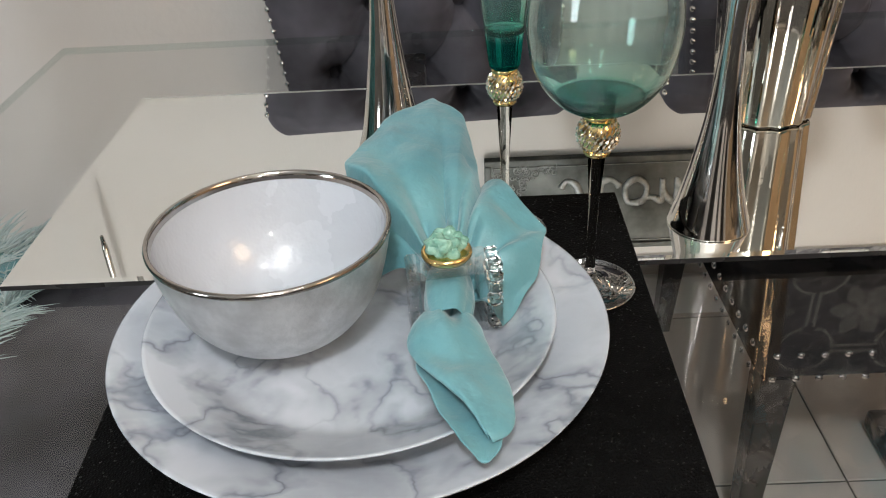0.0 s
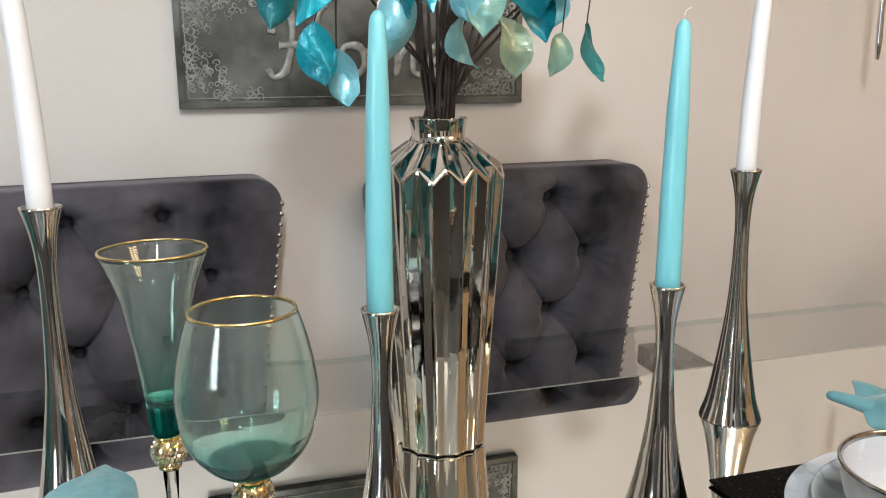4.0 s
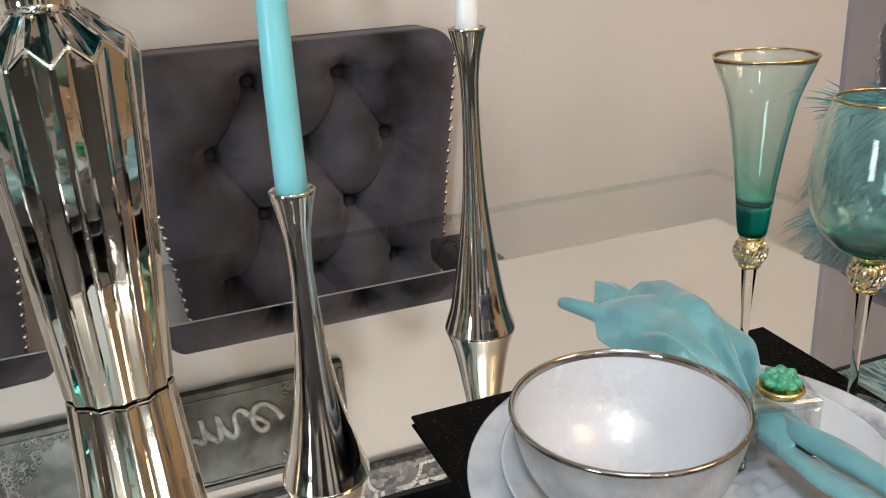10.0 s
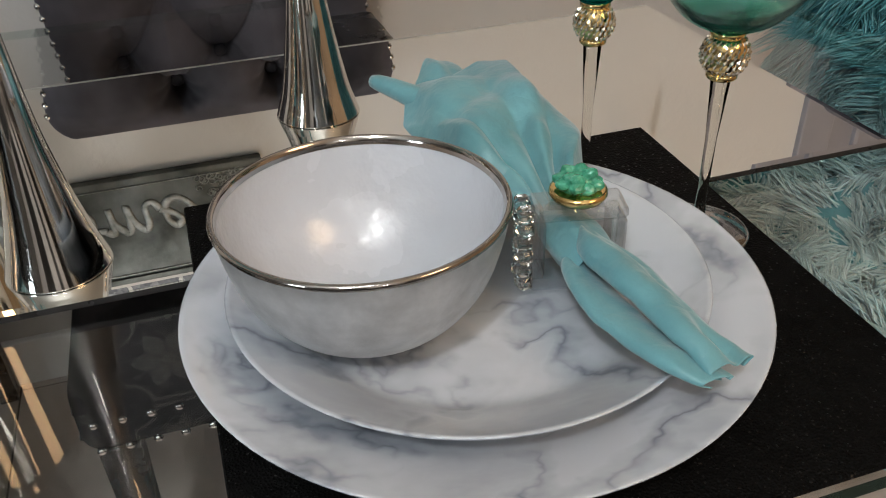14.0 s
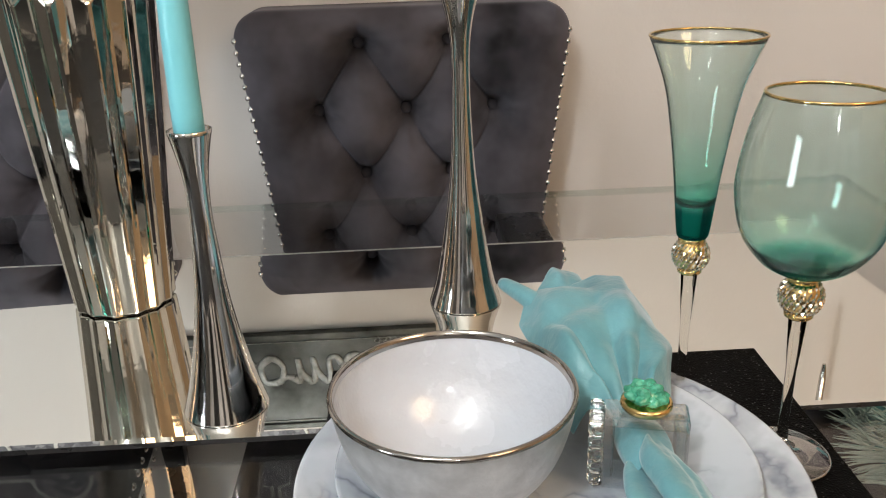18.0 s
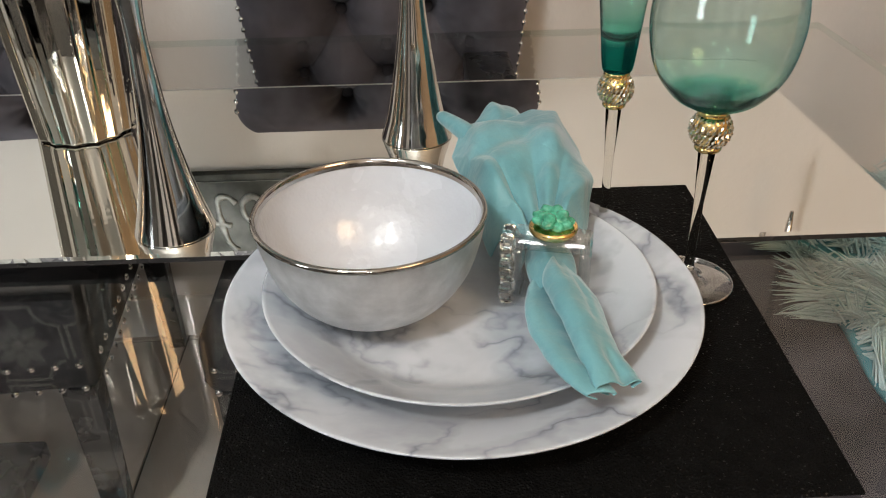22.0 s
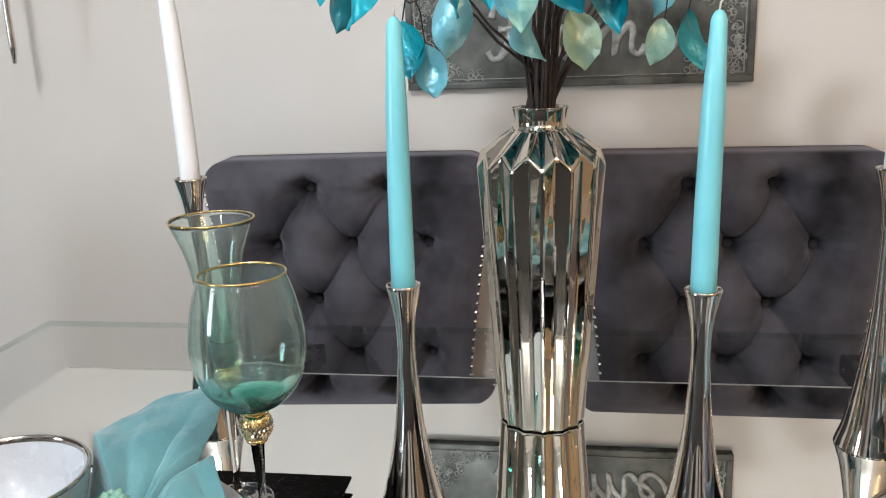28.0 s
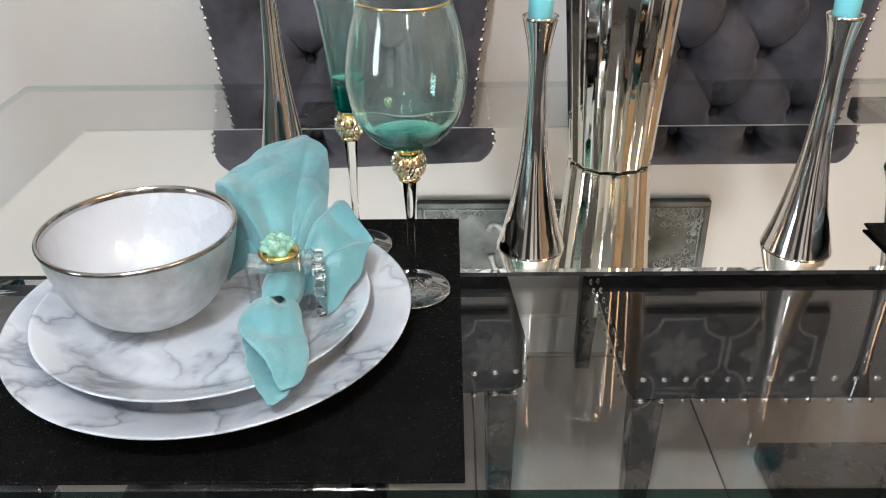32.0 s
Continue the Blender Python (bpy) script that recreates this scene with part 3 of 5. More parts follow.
# ---- candlesticks ----


def candlestick(where, h, rb, rr, shape, wax, wax_label, wax_h, lean):
    st = thing("candlestick", where, "polished nickel trumpet-shaped candlestick standing on the mirror", "candlestick", "candlesticks on the mirror")
    prof = smooth_prof([(rb, 0.0008), (rb * 0.935, 0.0085), (rb * 0.80, 0.025)] + [(r, z * h) for r, z in shape] + [(rr, h)], 6)
    body = [(0, 0.0004), (rb * 0.99, 0.0004)] + prof + [(rr * 0.93, h + 0.0006), (rr * 0.84, h - 0.0006), (rr * 0.66, h - 0.018), (0, h - 0.018)]
    put("body", lathe("candlestick_body", body, 64), SILVER, st)
    part("felt_base", local(cyl_bm(rb * 0.88, 0.0, 0.0004), 0, 0), BLACKWOOD, st)
    c = thing("taper_candle", (where[0], where[1], where[2] + h - 0.017), wax_label, "candle", "taper candles")
    r0, r1 = 0.0113, 0.0062
    pr = [(0, 0.0), (r0, 0.0), (r0 * 1.0, 0.03), (r0 * 0.97, wax_h * 0.35), (r0 * 0.86, wax_h * 0.7), (r1 * 1.08, wax_h * 0.965), (r1 * 0.9, wax_h * 0.98), (r1 * 0.5, wax_h * 0.995), (0, wax_h)]
    me = lathe("wax", pr, 28)
    for v in me.vertices:
        k = (v.co.z / wax_h) ** 2
        v.co.x += lean[0] * k
        v.co.y += lean[1] * k
    wx = put("wax", me, wax, c)
    tip = Vector((lean[0], lean[1], wax_h - 0.001))
    put("wick", tube("wick", [tip, tip + Vector((0.0006, 0, 0.006)), tip + Vector((0.004, 0.001, 0.0095)), tip + Vector((0.0075, 0.001, 0.010))], 0.0009, 5), WICK, wx, "curled cotton wick")
    return st


def cyl_bm(r, z0, z1, n=40):
    bm = bmesh.new()
    bmesh.ops.create_cone(bm, cap_ends=True, segments=n, radius1=r, radius2=r, depth=z1 - z0, matrix=Matrix.Translation((0, 0, (z0 + z1) / 2)))
    return bm


SHORT = [(0.0208, 0.235), (0.0140, 0.41), (0.0101, 0.60), (0.0085, 0.74), (0.0103, 0.87)]
TALL = [(0.0242, 0.18), (0.0176, 0.32), (0.0133, 0.43), (0.0106, 0.54), (0.0086, 0.70), (0.0090, 0.83), (0.0122, 0.92)]
TEALC, WHITEC = "turquoise taper candle standing in a nickel candlestick", "white taper candle standing in a tall nickel candlestick"
candlestick((0.500, 0.661, MZ), 0.233, 0.0345, 0.0165, SHORT, CANDLE_T, TEALC, 0.253, (0.004, 0.0))
candlestick((0.231, 0.667, MZ), 0.233, 0.0345, 0.0165, SHORT, CANDLE_T, TEALC, 0.258, (0.003, -0.003))
candlestick((0.714, 0.846, MZ), 0.310, 0.0375, 0.0185, TALL, CANDLE_W, WHITEC, 0.270, (0.013, -0.002))
candlestick((-0.045, 0.827, MZ), 0.310, 0.0375, 0.0185, TALL, CANDLE_W, WHITEC, 0.268, (-0.010, 0.0))

# ---- vase ----
VX, VY = 0.350, 0.893
vase = thing("vase", (VX, VY, MZ), "tall silver mirrored vase with pointed vertical facets, on the mirror", "vase")


def vase_part(name, rows, cap=None):
    """Fluted rings: (height at grooves, height at ridges, groove radius, ridge radius)."""
    n = 14
    m = 2 * n
    verts, faces = [], []
    for zg, zr, rg, rr in rows:
        for k in range(m):
            a = math.pi * k / n + 0.06
            r, z = (rg, zg) if k % 2 == 0 else (rr, zr)
            verts.append((r * math.cos(a), r * math.sin(a), z))
    for j in range(len(rows) - 1):
        for k in range(m):
            q = (k + 1) % m
            faces.append((j * m + k, j * m + q, (j + 1) * m + q, (j + 1) * m + k))
    if cap != "top":
        faces.append(tuple(range(m))[::-1])
    faces.append(tuple(range((len(rows) - 1) * m, len(rows) * m)))
    ob = put(name, mesh_from(name, verts, faces, False), CHROMEV, vase)
    bv = ob.modifiers.new("soft_edges", "BEVEL")
    bv.width, bv.segments, bv.limit_method, bv.angle_limit = 0.0030, 3, "ANGLE", radians(9)
    return ob


vase_part("base", [(0.0, 0.0, 0.0440, 0.0480), (0.0012, 0.0012, 0.0440, 0.0480)])
vase_part("body", [(0.0013, 0.0013, 0.0484, 0.0526), (0.11, 0.11, 0.0558, 0.0600), (0.22, 0.22, 0.0635, 0.0684), (0.329, 0.313, 0.0695, 0.0752), (0.3535, 0.3525, 0.0335, 0.0330)])
neck = smooth_prof([(0.0322, 0.3530), (0.0300, 0.3580), (0.0302, 0.3660), (0.0312, 0.3730), (0.0322, 0.3765)], 4)
put("neck", lathe("neck", neck + [(0.0308, 0.3772), (0.0290, 0.3755), (0.0278, 0.340), (0, 0.339)], 40), CHROMEV, vase)

# ---- chairs ----
BX, BZ, ZR, ZTOP = 0.150, 0.226, 0.837, 1.008
BUTTONS = [(i * BX / 2, ZR + j * BZ / 2) for j, cols in ((1, (-1, 1)), (0, (-2, 0, 2)), (-1, (-1, 1)), (-2, (-2, 0, 2)), (-3, (-1, 1))) for i in cols]
CREASES = [(p, q) for k, p in enumerate(BUTTONS) for q in BUTTONS[k + 1:] if abs(abs(p[0] - q[0]) - BX / 2) < 0.01 and abs(abs(p[1] - q[1]) - BZ / 2) < 0.01]


def half_width(z):
    w = 0.222 + 0.053 * max(0.0, (z - 0.50) / 0.46) ** 1.2
    r, z1 = 0.055, ZTOP
    if z > z1 - r:
        w -= r - math.sqrt(max(r * r - (z - (z1 - r)) ** 2, 0.0))
    return w


def back_front(x, z, w):
    """Depth of the tufted front: negative is proud towards the sitter."""
    inner = max(0.0, min(1.0, (w - abs(x) - 0.002) / 0.060)) * max(0.0, min(1.0, (ZTOP - z - 0.002) / 0.048))
    inner = inner * inner * (3 - 2 * inner)
    groove = soft = 0.0
    for k, (p, q) in enumerate(CREASES):
        ux, uz = q[0] - p[0], q[1] - p[1]
        ll = ux * ux + uz * uz
        t = ((x - p[0]) * ux + (z - p[1]) * uz) / ll
        if -0.1 < t < 1.1:
            # each fold bows a little to one side
            bow = (0.004 if k % 3 else -0.003) * math.sin(math.pi * max(0.0, min(1.0, t)))
            d = abs(((x - p[0]) * uz - (z - p[1]) * ux) / math.sqrt(ll) + bow)
            ends = math.exp(-max(0.0, abs(t - 0.5) - 0.5) * 30)
            groove = max(groove, ends * math.exp(-d / 0.0030))
            soft = max(soft, ends * math.exp(-(d / 0.026) ** 2))
    best, ang = 9.0, 0.0
    for px, pz in BUTTONS:
        d2 = (x - px) ** 2 + (z - pz) ** 2
        if d2 < best:
            best, ang = d2, math.atan2(z - pz, x - px)
    hole = 0.050 * math.exp(-best / 0.00036) + 0.026 * math.exp(-best / 0.0019)
    wr = math.sin(11 * ang + 35 * best) * math.exp(-best / 0.0020) * min(1.0, best / 0.0004) * 0.0022
    # short pleats from the top row up to the border
    pleat = 0.0
    if z > ZR + BZ / 2:
        pleat = 0.008 * max(math.exp(-((x - sx * BX / 2) / 0.009) ** 2) for sx in (-1, 1))
    return -(0.024 + inner * (0.022 - 0.014 * groove - 0.016 * soft - hole - pleat + wr))


def chair_back_mesh():
    nu, nv, z0, z1 = 190, 170, 0.46, ZTOP
    verts, faces = [], []
    for j in range(nv + 1):
        t = j / nv
        z = z0 + (z1 - z0) * (1 - (1 - t) ** 1.25)
        w = half_width(z)
        for i in range(nu + 1):
            s = 2 * i / nu - 1
            s = math.copysign(1 - (1 - abs(s)) ** 1.18, s)
            x = s * w
            edge = min(w - abs(x), z1 - z)
            k = max(0.0, min(1.0, edge / 0.030))
            y = back_front(x, z, w) * math.sqrt(1 - (1 - k) ** 2)
            verts.append((x, y, z))
    m = nu + 1
    for j in range(nv):
        for i in range(nu):
            q = j * m + i
            faces.append((q, q + 1, q + m + 1, q + m))
    rim = [i for i in range(m)] + [j * m + nu for j in range(1, nv + 1)] + [nv * m + i for i in range(nu - 1, -1, -1)] + [j * m for j in range(nv - 1, 0, -1)]
    n = len(verts)
    verts += [(verts[q][0], 0.080, verts[q][2]) for q in rim]
    for e in range(len(rim)):
        g = (e + 1) % len(rim)
        faces.append((rim[g], rim[e], n + e, n + g))
    faces.append(tuple(range(n, n + len(rim)))[::-1])
    return mesh_from("backrest", verts, faces)


BACK_ME = chair_back_mesh()
NAIL_ME = lathe("nailhead", [(0.0058, 0.0), (0.0052, 0.0019), (0.0030, 0.0036), (0, 0.0043)], 8)
NAIL_ME.materials.append(NAIL)
BUTTON_ME = lathe("button", [(0.011, 0.0), (0.010, 0.004), (0.006, 0.0065), (0, 0.0072)], 14)
BUTTON_ME.materials.append(VELVET)


def soft_seat(x0, x1, y0, y1, z0, z1):
    bm = box_bm(x0, x1, y0, y1, z0, z1, 0.028, 4)
    bmesh.ops.subdivide_edges(bm, edges=[e for e in bm.edges if e.calc_length() > 0.1], cuts=6, use_grid_fill=True)
    cx, cy = (x0 + x1) / 2, (y0 + y1) / 2
    for v in bm.verts:
        if v.co.z > z1 - 0.004:
            v.co.z += 0.022 * max(0, 1 - (2 * (v.co.x - cx) / (x1 - x0)) ** 2) * max(0, 1 - (2 * (v.co.y - cy) / (y1 - y0)) ** 2)
    return bm


def dining_chair(where, turn, label, seat=SHADED_SEAT, seat_label="velvet seat coloured darker for the shade under the table"):
    """Local: sitter looks along -y; the back's front face is at y = 0."""
    ch = thing("dining_chair", where, label, "chair", "dining chairs round the table", turn=turn)
    back = put("backrest", BACK_ME, VELVET, ch, "diamond-tufted velvet back")
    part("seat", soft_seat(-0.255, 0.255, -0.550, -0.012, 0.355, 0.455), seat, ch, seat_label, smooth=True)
    for sx in (-0.218, 0.218):
        for sy, top in ((-0.515, 0.354), (-0.02, 0.354)):
            bm = box_bm(sx - 0.024, sx + 0.024, sy - 0.024, sy + 0.024, 0.0, top, 0.003)
            for v in bm.verts:
                if v.co.z < 0.1:
                    v.co.x = sx + (v.co.x - sx) * 0.66
                    v.co.y = sy + (v.co.y - sy) * 0.66 + (0.05 if sy > -0.1 else 0.0)
            part("leg", bm, BLACKWOOD, ch)
    for x, z in BUTTONS:
        if z > 0.55:
            put("button", BUTTON_ME, None, back, m=pose(x, 0.036, z, 90, 0, 0))
    z = 0.50
    while z < 0.965:
        for s in (-1, 1):
            put("nailhead", NAIL_ME, None, back, m=pose(s * (half_width(z) - 0.0022), -0.0105, z, 0, 0, 48 * s) @ pose(0, 0, 0, 90, 0, 0))
        z += 0.0185
    for zz in (0.364, 0.404):
        for k in range(16):
            put("nailhead", NAIL_ME, None, ch, m=pose(-0.234 + 0.468 * k / 15, -0.5505, zz, 90, 0, 0))
        for k in range(16):
            for s in (-1, 1):
                put("nailhead", NAIL_ME, None, ch, m=pose(s * 0.2555, -0.52 + 0.47 * k / 15, zz, 0, 90 * s, 0))
    return ch


CH = "charcoal velvet tufted dining chair with nailhead trim, tucked under the table"
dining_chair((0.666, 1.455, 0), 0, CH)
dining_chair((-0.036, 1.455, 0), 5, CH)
dining_chair((1.56, 0.860, 0), -90, "charcoal velvet tufted end chair under a teal fur throw", VELVET, "charcoal velvet seat")
dining_chair((-0.92, 0.860, 0), 90, "charcoal velvet tufted end chair under a pale teal throw", VELVET, "charcoal velvet seat")


# unseen dark rug added on the camera's side of the table, darkens reflections
RUG = plain("dark_rug_wool", (0.018, 0.017, 0.017), (0.04, 0.038, 0.037), 0.95, 12)
rug = thing("area_rug", (0.4, -1.45, 0), "unseen dark charcoal wool rug on the floor tiles, added to darken reflections", "rug")
part("weave", box_bm(-2.9, 2.6, -2.5, 1.75, 0.0005, 0.012, 0.004), RUG, rug)

# ---- fur throws ----


def fur_throw(where, turn, label, seed, count):
    """Laid over the chair's back and seat. Local: front of the back at y = 0, sitter looks along -y."""
    rng = random.Random(seed)
    th = thing("fur_throw", where, label, "throw", "fur throws", turn=turn)
    line = [(0.085, 0.50), (0.085, 0.80), (0.05, 0.855), (0.0, 0.865), (-0.055, 0.84), (-0.075, 0.72), (-0.085, 0.58), (-0.13, 0.515), (-0.22, 0.497), (-0.33, 0.492)]
    line = smooth_prof(line, 5)

    def surf(u, v):
        k = min(int(v * (len(line) - 1)), len(line) - 2)
        f = v * (len(line) - 1) - k
        y = line[k][0] * (1 - f) + line[k + 1][0] * f
        z = line[k][1] * (1 - f) + line[k + 1][1] * f
        x = -0.36 + 0.72 * u
        over = max(0.0, abs(x) - 0.262)
        if over > 0:
            x = math.copysign(0.262 + min(over, 0.03), x)
            z -= max(0.0, over - 0.02) * (1.6 if v > 0.4 else 0.9)
        z += 0.008 * math.sin(9 * u + 5 * v) + 0.006 * math.sin(23 * u - 11 * v)
        return Vector((x, y, z))

    me = grid_mesh("backing", surf, 40, 48)
    bk = put("backing", me, FURBACK, th)
    so = bk.modifiers.new("thickness", "SOLIDIFY")
    so.thickness, so.offset = 0.008, 0.0
    verts, faces, locks = [], [], {}
    for _ in range(count):
        u, v = rng.random(), rng.random()
        p = surf(u, v)
        du, dv = surf(min(u + 0.01, 1), v) - surf(max(u - 0.01, 0), v), surf(u, min(v + 0.01, 1)) - surf(u, max(v - 0.01, 0))
        nrm = du.cross(dv)
        if nrm.length < 1e-9:
            continue
        nrm.normalize()
        if nrm.z < -0.2 or (v > 0.3 and nrm.y > 0.3):
            nrm = -nrm
        cell = (int(u * 26), int(v * 26))
        lock = locks.setdefault(cell, Vector((rng.uniform(-1, 1), rng.uniform(-0.8, 0.6), rng.uniform(-0.9, 0.4))))
        comb = noise.noise_vector(p * 9.0 + Vector((seed, 0, 0))) * 0.7 + lock * 0.80
        d = (nrm * 0.5 + comb + Vector((0, -0.2, -0.35)) + Vector((rng.uniform(-1, 1), rng.uniform(-1, 1), rng.uniform(-1, 1))) * 0.09)
        if d.dot(nrm) < 0.15:
            d += nrm * (0.25 - d.dot(nrm))
        d.normalize()
        ln, w = rng.uniform(0.040, 0.080), rng.uniform(0.0012, 0.0026)
        side = d.cross(nrm)
        if side.length < 1e-6:
            side = d.orthogonal()
        side.normalize()
        curl = noise.noise_vector(p * 21.0) * 0.5 + Vector((lock.y, -lock.x, 0)) * 0.5 + Vector((0, 0, -0.5))
        base = len(verts)
        q, dd = p.copy(), d.copy()
        for s in range(4):
            ww = w * (1.0, 0.95, 0.7, 0.15)[s]
            up = dd.cross(side).normalized()
            verts += [q + side * ww, q - side * ww * 0.5 + up * ww * 0.8, q - side * ww * 0.5 - up * ww * 0.8]
            q = q + dd * (ln / 3)
            dd = (dd + curl * 0.33).normalized()
        for s in range(3):
            for e in range(3):
                g = (e + 1) % 3
                faces.append((base + s * 3 + e, base + s * 3 + g, base + (s + 1) * 3 + g, base + (s + 1) * 3 + e))
    put("strand_coat", mesh_from("strand_coat", verts, faces), FUR, th, "long shaggy teal strands", kind="stuff")
    return th


fur_throw((1.56, 0.860, 0), -90, "shaggy teal faux-fur throw draped over the end chair", 3, 21000)
fur_throw((-0.92, 0.860, 0), 90, "shaggy pale teal faux-fur throw draped over the end chair", 7, 12000)

# ---- place settings ----


def place_mat(x0, x1, y0, y1, z_near, z_far):
    cx = (x0 + x1) / 2
    pm = thing("place_mat", (cx, (y0 + y1) / 2, 0), "square black grained leather place mat resting on the mirror's edge", "place mat", "place mats")
    bm = box_bm(x0 - cx, x1 - cx, y0 - (y0 + y1) / 2, y1 - (y0 + y1) / 2, -0.003, 0.0, 0.001, 1)
    for v in bm.verts:
        k = (v.co.y + (y1 - y0) / 2) / (y1 - y0)
        v.co.z += z_near + (z_far - z_near) * k
    part("sheet", bm, MAT, pm)
    return pm


ZN, ZF = 0.7525, 0.7655
place_mat(0.585, 0.962, 0.3385, 0.701, ZN, ZF)
place_mat(-0.222, 0.158, 0.3385, 0.706, ZN + 0.001, ZF + 0.006)


def plate_thing(name, where, prof, label, group):
    ob = thing(name, where, label, name.replace("_", " "), group)
    put("dish", lathe("dish", prof, 96), MARBLE, ob)
    return ob


CH_PROF = smooth_prof([(0.095, 0.005), (0.112, 0.0062), (0.128, 0.0125), (0.152, 0.0218), (0.1672, 0.0270)], 4)
CHARGER = [(0, 0.005)] + CH_PROF + [(0.1682, 0.0267), (0.1679, 0.0254), (0.152, 0.0192), (0.114, 0.001), (0.108, 0.0), (0.0, 0.0)]
PL_PROF = smooth_prof([(0.080, 0.004), (0.094, 0.0052), (0.108, 0.0125), (0.126, 0.0225), (0.1382, 0.0290)], 4)
DISH = [(0, 0.004)] + PL_PROF + [(0.1394, 0.0286), (0.1388, 0.0272), (0.126, 0.0200), (0.096, 0.001), (0.090, 0.0), (0.0, 0.0)]
BR = 0.0792
BOWL_O = smooth_prof([(0.0222, 0.004), (0.0345, 0.0074), (0.0535, 0.0215), (0.0678, 0.0425), (0.0754, 0.0660), (BR, 0.0880)], 6)
BOWL_I = smooth_prof([(BR - 0.0024, 0.0882), (0.0729, 0.0665), (0.0652, 0.0440), (0.0505, 0.0240), (0.031, 0.0118), (0.0, 0.0095)], 6)
RZ = 0.0200


def setting(side, cx, cy, zc, px, py, bx, by, tall):
    plate_thing("charger_plate", (cx, cy, zc), CHARGER, "large grey-veined white marble charger plate on a black mat", "charger plates").rotation_euler = (0, 0, 0.7 * side)
    plate_thing("dinner_plate", (px, py, zc + 0.0054), DISH, "grey-veined white marble dinner plate stacked on the charger", "dinner plates").rotation_euler = (0, 0, 2.1 * side + 0.4)
    bowl = thing("bowl", (bx, by, zc + 0.0098), "white enamel bowl with silver-leaf outside and silver rim", "bowl", "bowls")
    bowl.scale = (1, 1, tall)
    shell = put("outside", lathe("outside", [(0.0, 0.001), (0.0205, 0.001), (0.0213, 0.0), (0.0231, 0.0), (0.0238, 0.0036)] + BOWL_O[2:], 72), BOWL_OUT, bowl, "brushed silver-leaf outer shell")
    put("inside", lathe("inside", BOWL_I, 72), BOWL_IN, bowl, "glossy white enamel lining")
    put("rim", lathe("rim", [(BR + 0.0003, 0.0660 + RZ), (BR + 0.0009, 0.0676 + RZ), (BR + 0.0002, 0.0692 + RZ), (BR - 0.0012, 0.0697 + RZ), (BR - 0.0026, 0.0690 + RZ), (BR - 0.0031, 0.0660 + RZ), (BR - 0.0036, 0.0638 + RZ)], 72), BOWL_RIM, shell, "worn silver rim")


ZC = 0.7600
setting(1, 0.742, 0.512, ZC, 0.740, 0.518, 0.680, 0.513, 0.935)
setting(-1, -0.053, 0.511, ZC + 0.002, -0.059, 0.513, -0.107, 0.519, 1.0)


# ---- stemware ----


def bead_collar(parent, z, r):
    """Gold-rimmed ball set with crystals."""
    core = put("bead_core", lathe("bead_core", [(0.0, z - r * 1.0), (r * 0.55, z - r * 0.85), (r * 0.9, z - r * 0.4), (r * 0.94, z), (r * 0.9, z + r * 0.4), (r * 0.55, z + r * 0.85), (0.0, z + r)], 24), GOLD, parent, "gold ball under the crystals")
    for zz, rr in ((z + r * 0.88, r * 0.62), (z - r * 0.90, r * 0.55)):
        put("gold_ring", lathe("gold_ring", [(rr, zz - 0.0022), (rr + 0.0013, zz - 0.001), (rr + 0.0013, zz + 0.001), (rr, zz + 0.0022)], 32), GOLD, core, "polished gold collar")
    verts, faces = [], []
    for row in range(8):
        la = radians(-52 + 15 * row)
        n = 22
        for k in range(n):
            lo = 2 * math.pi * (k + 0.5 * row) / n
            d = Vector((math.cos(la) * math.cos(lo), math.cos(la) * math.sin(lo), math.sin(la)))
            a = d.cross(Vector((0, 0, 1))).normalized()
            b = d.cross(a)
            c = d * r * 0.93 + Vector((0, 0, z))
            q = r * 0.160
            wide = 0.80 * math.cos(la) + 0.10
            i = len(verts)
            lean = (a * 0.5 + b * 0.87)
            cross = (a * 0.87 - b * 0.5)
            verts += [c + lean * q * 1.12, c + cross * q * 0.72 * wide, c - lean * q * 1.12, c - cross * q * 0.72 * wide, c + d * q * 0.75]
            faces += [(i + e, i + (e + 1) % 4, i + 4) for e in range(4)]
    put("crystal_band", mesh_from("crystal_band", verts, faces, False), BEAD, core, "rows of slanting cut crystals", kind="stuff")


def foot_and_stem(parent, zb):
    ft = put("foot", lathe("foot", [(0, 0.0), (0.0335, 0.0), (0.0342, 0.0008), (0.0335, 0.0016), (0.020, 0.0030), (0.0085, 0.0058), (0.0042, 0.012), (0, 0.012)], 48), STEM, parent, "clear round foot")
    put("foot_rim", lathe("foot_rim", [(0.0336, 0.0002), (0.0346, 0.0004), (0.0348, 0.0012), (0.0342, 0.0019), (0.0333, 0.0018)], 48, True), FOOTRIM, ft, "bright rounded glass edge")
    put("stem", lathe("stem", [(0, 0.0122), (0.0042, 0.0122), (0.0034, 0.03), (0.0036, 0.07), (0.0062, zb), (0, zb)], 24), ROUNDSTEM, parent, "clear tapering stem")


